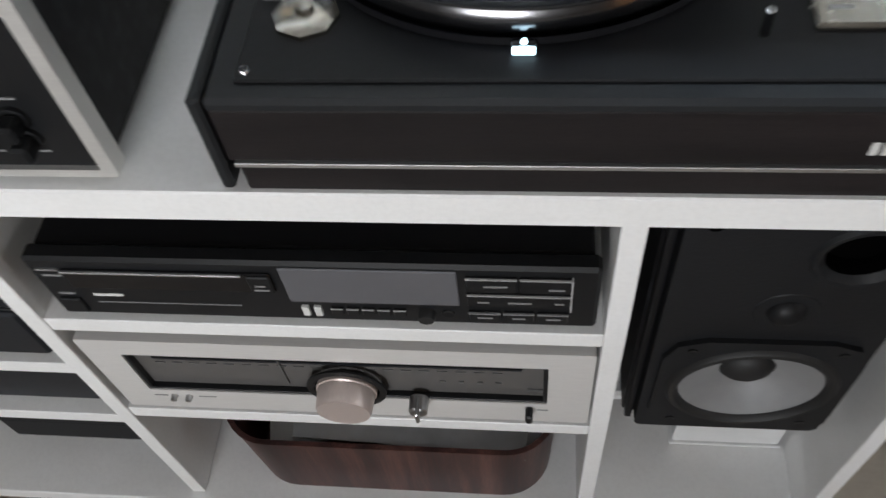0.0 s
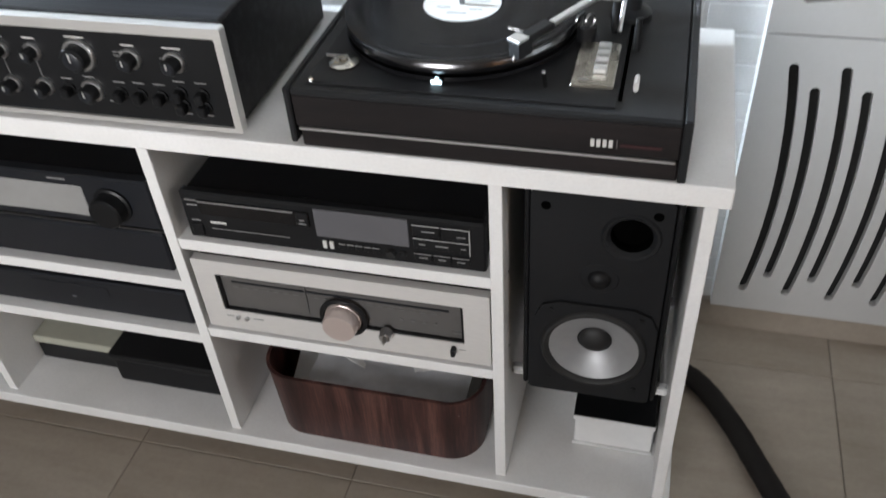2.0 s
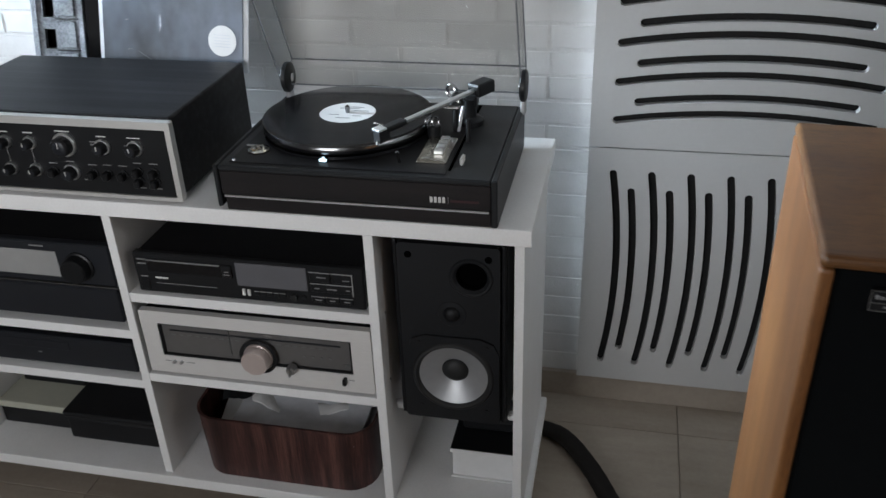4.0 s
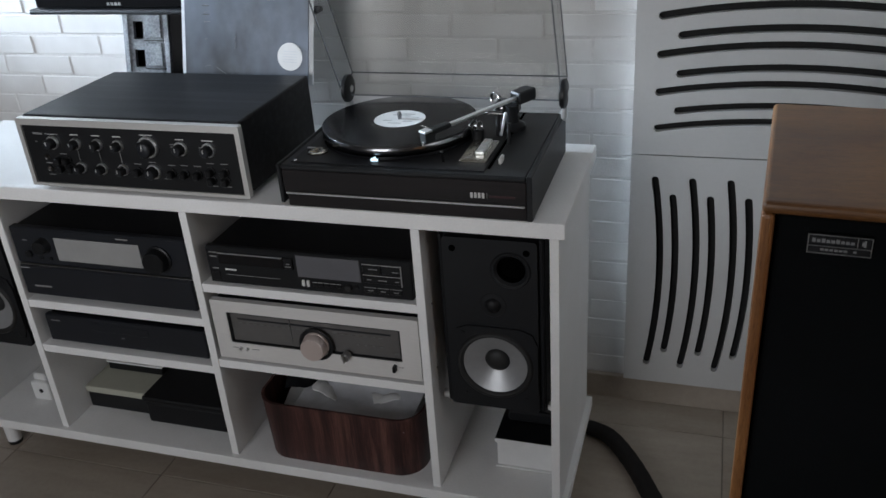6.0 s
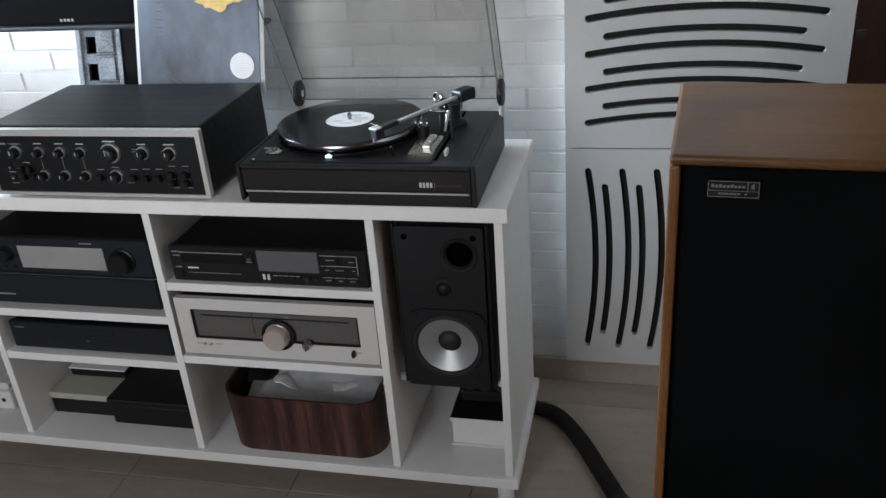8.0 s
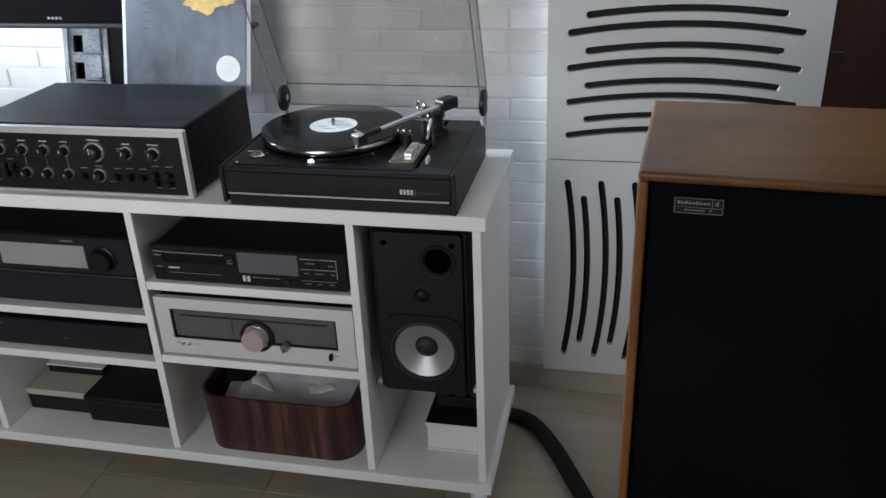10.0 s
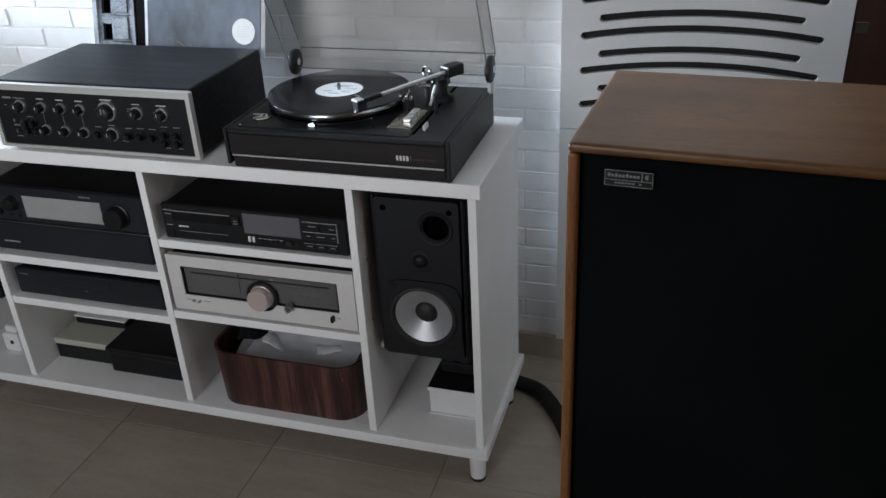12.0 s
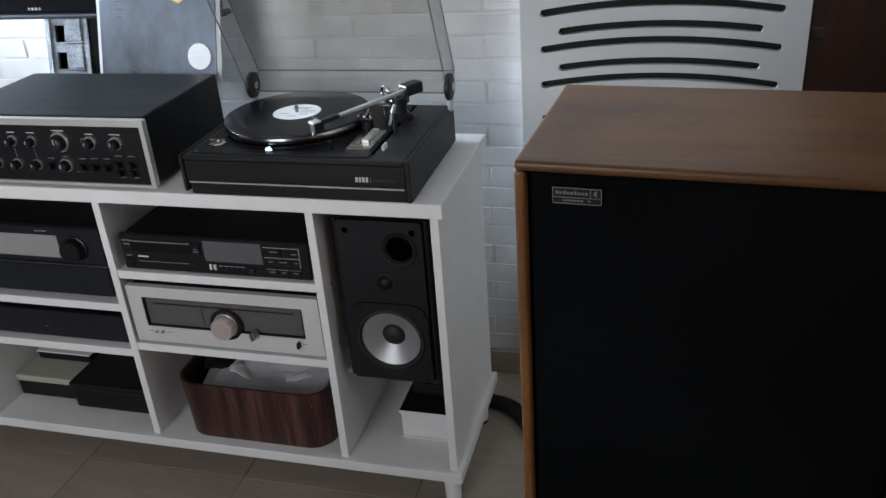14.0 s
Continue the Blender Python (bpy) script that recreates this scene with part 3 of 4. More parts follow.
# ---- CD player ----
def feet(parent, x0, x1, y0, y1, z0, z1, r=0.014):
    for x in (x0, x1):
        for y in (y0, y1):
            part("foot", lathe(((0, z0), (r * 0.9, z0), (r, z0 + 0.002), (r, z1), (0, z1)), at(x, y, 0), 18), RUBBER, parent)


cd = thing("cd_player", (-0.512, 0.16, 0.571), "black slim compact disc player with grey display", "cd player")
feet(cd, -0.69, -0.335, 0.06, 0.28, 0.571, 0.577)
part("body", box(-0.727, -0.297, 0.034, 0.31, 0.577, 0.658, 0.002), BLACK_MATT, cd)
face = part("front_panel", box(-0.732, -0.292, 0.018, 0.034, 0.576, 0.660, 0.003), BLACK, cd)
Y = 0.018
part("disc_tray", box(-0.704, -0.538, Y - 0.003, Y + 0.001, 0.622, 0.648, 0.0015), GLOSS_BLACK, face)
part("trim_line", box(-0.704, -0.560, Y - 0.0042, Y - 0.002, 0.6455, 0.6475, 0.0003), SILVER, face)
part("trim_line", box(-0.724, -0.706, Y - 0.002, Y + 0.001, 0.6455, 0.6475, 0.0003), SILVER, face)
part("open_button", box(-0.556, -0.538, Y - 0.005, Y - 0.002, 0.624, 0.647, 0.001), BLACK, face)
part("power_button", box(-0.724, -0.706, Y - 0.003, Y + 0.001, 0.583, 0.604, 0.001), BLACK, face)
part("display", box(-0.531, -0.397, Y - 0.0015, Y + 0.001, 0.607, 0.655, 0.001), DISPLAY, face, "blank grey display window")
for x0, x1, z0, z1 in ((-0.391, -0.353, 0.630, 0.650), (-0.351, -0.313, 0.630, 0.650), (-0.391, -0.313, 0.609, 0.627), (-0.391, -0.366, 0.587, 0.600), (-0.364, -0.340, 0.587, 0.600), (-0.338, -0.314, 0.587, 0.600)):
    key = part("key", box(x0, x1, Y - 0.003, Y + 0.001, z0, z1, 0.0012), BLACK, face)
    part("key_line", box(x0, x1, Y - 0.0037, Y - 0.0022, z1 - 0.0011, z1, 0), INK_MID if z0 > 0.605 else INK_GREY, key)
part("key_line", box(-0.3135, -0.3122, Y - 0.0037, Y + 0.0005, 0.606, 0.650, 0), INK_MID, face)
for k in range(5):
    key = part("key", box(-0.500 + 0.0125 * k, -0.490 + 0.0125 * k, Y - 0.0025, Y + 0.001, 0.590, 0.599, 0.0008), BLACK, face)
    part("key_line", box(-0.500 + 0.0125 * k, -0.490 + 0.0125 * k, Y - 0.003, Y - 0.002, 0.5985, 0.5995, 0), INK_MID, key)
for k in range(2):
    part("slide_switch", box(-0.5235 + 0.010 * k, -0.5175 + 0.010 * k, Y - 0.003, Y + 0.001, 0.588, 0.601, 0.0006), INK_WHITE, face)
part("volume_wheel", lathe(((0, 0.008), (0.006, 0.008), (0.007, 0.006), (0.007, -0.002), (0, -0.002)), at(-0.424, Y, 0.594, FRONT), 18), RUBBER, face)
part("headphone_socket", lathe(((0.0055, 0), (0.005, 0.0015), (0.0032, 0.0012), (0, 0.0002)), at(-0.407, Y, 0.594, FRONT), 18), BLACK, face)
bars([(-0.693, -0.668, 0.609)], Y, 0.0035, INK_WHITE, face)
bars([(-0.693, -0.573, 0.5975)], Y, 0.0012, INK_GREY, face)
bars([(-0.723, -0.707, 0.637), (-0.722, -0.708, 0.610)], Y, 0.0025, INK_GREY, face)
bars([(-0.551, -0.543, 0.636), (-0.553, -0.541, 0.630)], Y - 0.005, 0.002, INK_GREY, face)
bars([(-0.378, -0.360, 0.640), (-0.330, -0.318, 0.637), (-0.360, -0.342, 0.617), (-0.383, -0.374, 0.617), (-0.325, -0.318, 0.617), (-0.384, -0.372, 0.593), (-0.357, -0.347, 0.593), (-0.331, -0.320, 0.593)], Y - 0.003, 0.002, INK_GREY, face)

# ---- tuner ----
tu = thing("radio_tuner", (-0.516, 0.17, 0.383), "champagne silver stereo tuner with dark dial window", "tuner")
feet(tu, -0.70, -0.335, 0.06, 0.29, 0.383, 0.393)
part("body", box(-0.739, -0.294, 0.028, 0.31, 0.393, 0.533, 0.002), BLACK_MATT, tu)
hole = rounded(0.384, 0.0745, 0.002, 3, -0.519, 0.4702)
face = part("front_panel", sheet(rounded(0.457, 0.142, 0.0025, 3, -0.5165, 0.4635), [hole], at(0, 0.014, 0, FRONT), 0.014), CHAMPAGNE, tu, "brushed champagne aluminium front")
part("dial", box(-0.713, -0.325, 0.0215, 0.028, 0.431, 0.509, 0), DIAL, face)
for a, b, c, d in ((-0.711, -0.327, 0.5045, 0.5075), (-0.711, -0.327, 0.4330, 0.436), (-0.711, -0.707, 0.436, 0.5045), (-0.331, -0.327, 0.436, 0.5045)):
    part("dial_bezel", box(a, b, 0.0152, 0.0215, c, d, 0.0005), BLACK, face)
part("scale_bar", box(-0.69, -0.35, 0.0200, 0.0214, 0.488, 0.491, 0), ANTHRACITE, face)
bars([(-0.69 + 0.0165 * k, -0.681 + 0.0165 * k, 0.480) for k in range(20)], 0.0214, 0.0016, INK_DARK, face)
bars([(-0.425 + 0.017 * k, -0.420 + 0.017 * k, 0.459) for k in range(4)], 0.0214, 0.004, INK_DARK, face)
part("pointer", box(-0.571, -0.5695, 0.0195, 0.0214, 0.446, 0.503, 0), INK_DARK, face)
knob = part("tuning_knob", lathe(((0.0285, 0.0), (0.0285, 0.004), (0.027, 0.005), (0.026, 0.022), (0.0245, 0.025), (0.015, 0.0245), (0, 0.024)), at(-0.512, 0.014, 0.453, FRONT), 48), KNOB, face, "large round champagne tuning knob")
part("collar", lathe(((0.0375, 0.0), (0.0375, 0.002), (0.031, 0.0025), (0.0305, 0.0)), at(-0.512, 0.0138, 0.453, FRONT), 48), BLACK, knob)
part("selector_knob", lathe(((0.0095, 0.0), (0.009, 0.014), (0.007, 0.016), (0, 0.0155)), at(-0.446, 0.014, 0.436, FRONT), 24), STEEL, face)
part("selector_tab", box(-0.4478, -0.4442, -0.008, 0.012, 0.428, 0.447, 0.001), STEEL, face)
part("power_switch", box(-0.347, -0.340, 0.002, 0.015, 0.412, 0.427, 0.002), BLACK, face)
for x in (-0.690, -0.675):
    part("push_switch", lathe(((0.0035, 0), (0.003, 0.006), (0, 0.006)), at(x, 0.014, 0.421, FRONT), 14), STEEL, face)
bars([(-0.336, -0.326, 0.420), (-0.665, -0.648, 0.421), (-0.71, -0.697, 0.421)], 0.014, 0.0012, INK_GREY, face)
bars([(-0.345, -0.331, 0.447)], 0.0214, 0.006, INK_DARK, face)


# ---- receiver and the player under it ----
rx = thing("av_receiver", (-1.0, 0.17, 0.483), "black surround receiver with pale display and round knob", "receiver")
feet(rx, -1.17, -0.83, 0.06, 0.29, 0.483, 0.497, 0.02)
part("body", box(-1.214, -0.783, 0.04, 0.335, 0.497, 0.662, 0.003), BLACK_MATT, rx)
face = part("front_panel", box(-1.219, -0.780, 0.020, 0.04, 0.576, 0.664, 0.003), ANTHRACITE, rx)
low = part("lower_flap", box(-1.219, -0.780, 0.016, 0.04, 0.498, 0.571, 0.003), ANTHRACITE, rx)
part("display", box(-1.106, -0.892, 0.0185, 0.021, 0.590, 0.645, 0.002), PALE_DISPLAY, face, "pale grey blank display")
part("trim_line", box(-1.219, -0.780, 0.021, 0.03, 0.5715, 0.5735, 0), STEEL, rx)
part("volume_knob", lathe(((0.030, 0), (0.030, 0.004), (0.0265, 0.006), (0.0255, 0.024), (0.023, 0.027), (0, 0.0265)), at(-0.848, 0.020, 0.617, FRONT), 36), BLACK, face)
part("input_knob", lathe(((0.019, 0), (0.0165, 0.004), (0.016, 0.018), (0.014, 0.020), (0, 0.0195)), at(-1.137, 0.020, 0.625, FRONT), 28), BLACK, face)
part("power_key", lathe(((0.009, 0), (0.0085, 0.005), (0, 0.005)), at(-1.181, 0.020, 0.601, FRONT), 20), BLACK, face)
for x in (-1.150, -1.126):
    part("key", box(x - 0.004, x + 0.004, 0.017, 0.021, 0.589, 0.596, 0.001), BLACK, face)
bars([(-1.19, -1.178, 0.634), (-0.945, -0.915, 0.655)], 0.020, 0.003, INK_GREY, face)
bars([(-1.218, -1.19, 0.5665)], 0.016, 0.003, INK_GREY, low)
bars([(-1.19, -1.145, 0.522)], 0.016, 0.004, INK_GREY, low)

dv = thing("disc_player", (-1.0, 0.17, 0.362), "slim black disc player on the lower shelf", "disc player")
feet(dv, -1.16, -0.83, 0.06, 0.27, 0.362, 0.369)
part("body", box(-1.203, -0.790, 0.045, 0.30, 0.369, 0.436, 0.002), BLACK_MATT, dv)
face = part("front_panel", box(-1.206, -0.787, 0.028, 0.045, 0.368, 0.438, 0.003), ANTHRACITE, dv)
part("tray", box(-1.08, -0.93, 0.0265, 0.029, 0.407, 0.427, 0.001), ANTHRACITE, face)
bars([(-1.19, -1.165, 0.424), (-1.006, -0.998, 0.396)], 0.028, 0.0025, INK_GREY, face)

# boxes on the bay floor
bx = thing("black_case", (-0.9, 0.16, BOT_Z), "black rounded plastic case on the bay floor", "case")
part("body", box(-1.034, -0.778, 0.075, 0.30, BOT_Z, 0.180, 0.006, None, 2), BLACK_MATT, bx)
part("lid", box(-1.039, -0.776, 0.071, 0.304, 0.181, 0.197, 0.005, None, 2), BLACK_MATT, bx)
fb = thing("file_box", (-1.13, 0.2, BOT_Z), "dark box with a cream lid beside the case", "box")
part("body", box(-1.221, -1.040, 0.100, 0.33, BOT_Z, 0.166, 0.002), BLACK, fb)
part("lid", box(-1.2225, -1.032, 0.096, 0.335, 0.166, 0.184, 0.002), CREAM, fb, "cream card lid")
nb = thing("notebook", (-1.12, 0.26, 0.184), "thin dark notebook with white cover on the box", "notebook")
part("page_block", box(-1.205, -1.045, 0.175, 0.33, 0.184, 0.206, 0.002), BLACK, nb)
part("cover", box(-1.207, -1.043, 0.172, 0.332, 0.206, 0.210, 0.001), PAPER, nb)


# ---- veneered basket with papers ----
def tub(w0, d0, w1, d1, z0, z1, r, wall, cx, cy):
    """An open box with round corners, flaring from (w0, d0) at its base to (w1, d1) at its rim."""
    bm = bmesh.new()
    rows = []
    for w, d, z in ((w0, d0, z0), ((w0 + w1) / 2, (d0 + d1) / 2, (z0 + z1) / 2), (w1, d1, z1), (w1 - 2 * wall, d1 - 2 * wall, z1), (w0 - 2 * wall, d0 - 2 * wall, z0 + wall)):
        rr = r if w > w1 - 2 * wall + 1e-6 or z == z0 else r - wall
        rows.append([bm.verts.new((cx + u, cy + v, z)) for u, v in rounded(w, d, rr, 8)])
    for a, b in zip(rows, rows[1:]):
        for i in range(len(a)):
            j = (i + 1) % len(a)
            bm.faces.new((a[i], a[j], b[j], b[i]))
    bm.faces.new(rows[0][::-1])
    bm.faces.new(rows[-1])
    bmesh.ops.recalc_face_normals(bm, faces=bm.faces)
    return smooth(bm, 50)


ba = thing("storage_basket", (-0.509, 0.17, BOT_Z), "dark rosewood veneer basket with rounded corners, full of papers", "basket")
part("basket_wall", tub(0.374, 0.282, 0.384, 0.290, BOT_Z, 0.270, 0.058, 0.005, -0.505, 0.168), BASKET, ba)
bm = bmesh.new()
rows = []
for dz, gw in ((0.0, 0.0), (0.004, 0.0), (0.004, -0.012), (-0.004, -0.012)):
    rows.append([bm.verts.new((-0.505 + u, 0.168 + v, 0.270 + dz)) for u, v in rounded(0.385 + gw, 0.293 + gw, 0.058 + gw / 2, 8)])
for a, b in zip(rows, rows[1:]):
    for i in range(len(a)):
        j = (i + 1) % len(a)
        bm.faces.new((a[i], a[j], b[j], b[i]))
bmesh.ops.recalc_face_normals(bm, faces=bm.faces)
part("rim", smooth(bm), BASKET, ba)


def paper_sheet(x, y, z, w, d, tilt, yaw, curl, material):
    bm = bmesh.new()
    nx, ny = 16, 14
    grid = [[bm.verts.new((w * (i / nx - 0.5), d * (j / ny - 0.5), curl * math.sin(3.1 * i / nx + 0.7) * (0.4 + j / ny) + 0.005 * math.sin(7 * j / ny + 3 * i / nx) + 0.006 * noise.noise(Vector((x * 90 + 5.0 * i / nx, y * 70 + 5.0 * j / ny, w * 40))))) for j in range(ny + 1)] for i in range(nx + 1)]
    for i in range(nx):
        for j in range(ny):
            bm.faces.new((grid[i][j], grid[i + 1][j], grid[i + 1][j + 1], grid[i][j + 1]))
    back = bmesh.ops.extrude_face_region(bm, geom=list(bm.faces))
    for g in back["geom"]:
        if isinstance(g, bmesh.types.BMVert):
            g.co.z -= 0.003
    bmesh.ops.recalc_face_normals(bm, faces=bm.faces)
    bmesh.ops.transform(bm, matrix=pose(x, y, z, tilt, 0, yaw), verts=bm.verts)
    return smooth(bm, 60)


for k, (x, y, z, w, d, tilt, yaw, curl) in enumerate(((-0.578, 0.165, 0.232, 0.17, 0.235, 5, 7, 0.014), (-0.495, 0.20, 0.240, 0.13, 0.19, 9, -14, 0.020), (-0.410, 0.165, 0.236, 0.15, 0.235, 6, 5, 0.016), (-0.405, 0.170, 0.250, 0.13, 0.10, 4, 28, 0.006), (-0.540, 0.150, 0.250, 0.10, 0.11, -3, -22, 0.006))):
    tagged(part("crumpled_paper", paper_sheet(x, y, z, w, d, tilt, yaw, curl, PAPER), PAPER), "crumpled white paper lying in the basket", "paper", "papers in the basket")
bag = part("plastic_bag", paper_sheet(-0.478, 0.118, 0.250, 0.27, 0.165, 4, -3, 0.009, GREY_FILM), GREY_FILM)
tagged(bag, "crinkled milky plastic bag on top of the papers", "plastic bag")
pouch = part("pouch", paper_sheet(-0.636, 0.185, 0.268, 0.076, 0.15, 14, 10, 0.022, BLACK), BLACK)
tagged(pouch, "small black pouch in the basket corner", "pouch")


# ---- amplifier on the cabinet ----
amp = thing("stereo_amplifier", (-0.846, 0.14, TOP_Z), "vintage black stereo amplifier with silver-edged front", "amplifier")
feet(amp, -1.05, -0.64, 0.04, 0.25, TOP_Z, 0.778, 0.016)
part("case", box(-1.089, -0.601, 0.006, 0.310, 0.778, 0.9215, 0.004, None, 2), BLACK_ASH, amp, "black ash vinyl case")
AX0, AX1, AZ0, AZ1, AY = -1.096, -0.596, 0.774, 0.918, -0.008
part("front_rim", sheet(rounded(AX1 - AX0, AZ1 - AZ0, 0.003, 3, (AX0 + AX1) / 2, (AZ0 + AZ1) / 2), [rounded(0.4800, 0.1235, 0.0015, 2, -0.846, 0.8425)], at(0, AY, 0, FRONT), 0.014), RIM, amp, "brushed silver rim")
face = part("front_panel", box(-1.0875, -0.6045, AY + 0.004, 0.005, 0.779, 0.906, 0), BLACK, amp)
FY = AY + 0.004


def knob_at(x, z, r, parent, name="knob"):
    """A black knob with a bright ring at its skirt and a pointer line."""
    k = part(name, lathe(((r * 0.90, 0.002), (r * 0.86, 0.018), (r * 0.76, 0.0205), (0, 0.020)), at(x, FY, z, FRONT), 28), BLACK, parent)
    part("ring", lathe(((r * 1.12, 0), (r * 1.12, 0.003), (r * 1.05, 0.0050), (r * 0.90, 0.0050)), at(x, FY, z, FRONT), 28), SILVER, k)
    part("end_cap", lathe(((r * 0.62, 0.0204), (r * 0.55, 0.0212), (0, 0.0212)), at(x, FY, z, FRONT), 24), ANTHRACITE, k)
    part("pointer", box(x - 0.0006, x + 0.0006, FY - 0.0225, FY - 0.0205, z, z + r * 0.6, 0), INK_WHITE, k)
    return k


for x, r in ((-1.021, 0.0125), (-0.966, 0.0105), (-0.916, 0.0105), (-0.868, 0.0105), (-0.800, 0.0195), (-0.728, 0.0125), (-0.668, 0.0125)):
    knob_at(x, 0.8685, r, face)
for x, r in ((-0.967, 0.0105), (-0.918, 0.0105), (-0.869, 0.0105), (-0.799, 0.0135)):
    knob_at(x, 0.818, r, face)
for x, z in ((-1.013, 0.833), (-0.995, 0.833), (-1.013, 0.816), (-0.988, 0.816), (-0.833, 0.818), (-0.757, 0.818), (-0.729, 0.818), (-0.700, 0.818), (-0.671, 0.826), (-0.671, 0.808), (-0.641, 0.826), (-0.641, 0.808)):
    sw = part("toggle_switch", lathe(((0.0085, 0), (0.0085, 0.003), (0.006, 0.0035), (0, 0.0035)), at(x, FY, z, FRONT), 18), BLACK, face)
    part("lever", box(x - 0.0058, x + 0.0058, FY - 0.017, FY - 0.0035, z - 0.008, z + 0.006, 0.002), BLACK, sw)
for z in (0.836, 0.812):
    part("headphone_socket", lathe(((0.007, 0), (0.0065, 0.0025), (0.0042, 0.002), (0, 0.0002)), at(-1.044, FY, z, FRONT), 20), DARK_STEEL, face)
bars([(x - 0.0005, x + 0.0005, 0.843) for x in (-0.9665, -0.917, -0.8685)], FY, 0.026, INK_GREY, face)
bars([(-1.064, -1.042, 0.886)], FY, 0.004, INK_GREY, face)
bars([(-1.036, -1.006, 0.886)], FY, 0.0016, INK_GREY, face)
bars([(x - 0.009, x + 0.009, 0.8865) for x in (-0.966, -0.916, -0.868)] + [(-0.814, -0.786, 0.8925), (-0.737, -0.719, 0.8865), (-0.680, -0.656, 0.8865), (-1.03, -1.012, 0.8855)], FY, 0.0018, INK_WHITE, face)
bars([(-0.751, -0.738, 0.876), (-0.751, -0.738, 0.871), (-0.688, -0.68, 0.872), (-1.064, -1.058, 0.869)], FY, 0.0016, INK_GREY, face)
bars([(x - 0.008, x + 0.008, z) for x, z in ((-0.799, 0.837), (-0.757, 0.833), (-0.729, 0.834), (-0.700, 0.834), (-0.671, 0.841), (-0.641, 0.841), (-0.833, 0.832), (-1.004, 0.845), (-1.044, 0.824), (-1.044, 0.799), (-0.771, 0.804), (-0.671, 0.795), (-0.641, 0.795))], FY, 0.0016, INK_GREY, face)
amp.location += Vector((-0.004, 0.016, 0.0))  # stands back from the edge


# ---- turntable ----
TX0, TX1, TY1, DECK = -0.522, -0.058, 0.336, 0.852
tt = thing("turntable", (-0.29, 0.17, TOP_Z), "dark wood-grain record player with raised clear lid", "turntable")
part("base", box(TX0 + 0.005, TX1 - 0.007, 0.003, TY1 - 0.004, TOP_Z, 0.794, 0.002), PLINTH_WOOD, tt)
part("trim_line", box(TX0 + 0.004, TX1 - 0.011, 0.0005, 0.004, 0.794, 0.7975, 0.0004), SILVER, tt, "thin silver strip")
part("plinth", box(TX0, TX1 - 0.007, 0.002, TY1, 0.7975, 0.842, 0.002), PLINTH_WOOD, tt)
for x0, x1, z in ((TX0 - 0.008, TX0, 0.776), (TX1 - 0.007, TX1 + 0.003, 0.770)):
    part("side_cheek", box(x0, x1, -0.002, TY1 + 0.001, z, DECK + 0.001, 0.002), DECK_GREY, tt)
part("deck", box(TX0, TX1 - 0.007, -0.001, TY1, 0.842, DECK, 0.003), DECK_GREY, tt)
part("deck_plate", box(-0.505, -0.140, 0.012, 0.328, DECK, DECK + 0.0025, 0.001), BLACK_MATT, tt)
part("groove", box(-0.139, -0.1345, 0.030, 0.330, DECK - 0.0005, DECK + 0.0012, 0), PORT_BLACK, tt)
bars([(-0.164 + 0.0068 * k, -0.1595 + 0.0068 * k, 0.8135) for k in range(4)], 0.002, 0.010, INK_WHITE, tt, "badge")
bars([(-0.1348, -0.1340, 0.8135)], 0.002, 0.012, INK_GREY, tt)
bars([(-0.131, -0.085, 0.8125)], 0.002, 0.004, INK_RED, tt)
part("screw", lathe(((0.0035, 0), (0.003, 0.0012), (0, 0.0012)), at(-0.500, 0.020, DECK + 0.0025), 12), CHROME, tt)
RC = Vector((-0.352, 0.187, 0.0))
plat = part("platter", lathe(((0, 0.857), (0.135, 0.857), (0.1475, 0.862), (0.1495, 0.866), (0.1495, 0.873), (0.1475, 0.8765), (0.12, 0.8765), (0, 0.8765)), at(RC.x, RC.y, 0), 96), PLATTER, tt, "polished aluminium platter rim")
part("mat", lathe(((0.1465, 0.8766), (0.146, 0.8796), (0, 0.8796)), at(RC.x, RC.y, 0), 72), RUBBER, plat)
part("platter_skirt", lathe(((0.150, 0.8605), (0.1502, 0.8555), (0.14, 0.8548), (0, 0.8548)), at(RC.x, RC.y, 0), 72), GLOSS_BLACK, plat)
part("spindle", lathe(((0.0036, 0.8796), (0.0036, 0.886), (0.0045, 0.887), (0.0042, 0.893), (0.0015, 0.8955), (0, 0.8955)), at(RC.x, RC.y, 0), 18), DARK_STEEL, plat)
# strobe lens in front of the platter
st = part("strobe_window", box(-0.355, -0.341, 0.0325, 0.0366, DECK + 0.0015, 0.8600, 0.001), BLACK, tt)
part("lens", box(-0.3545, -0.3415, 0.0290, 0.0324, 0.8550, 0.8600, 0.0010), STROBE, st, "glowing strobe lens")
# glowing dot that stands for the lens's reflection on the platter rim
part("strobe_reflection", lathe(((0.0022, 0), (0.0018, 0.0012), (0, 0.0015)), at(-0.348, 0.0345, 0.8601), 14), STROBE, st)
# adapter disc and lever at the deck's corner
ad = part("single_adapter", lathe(((0.020, 0), (0.020, 0.003), (0.015, 0.005), (0.006, 0.0055), (0.005, 0.009), (0, 0.0095)), at(-0.472, 0.062, DECK + 0.0025), 8), BRASSY, tt, "pale metal single adapter")
part("lever", box(-0.500, -0.478, 0.074, 0.078, DECK + 0.004, DECK + 0.0065, 0.001), STEEL, ad)
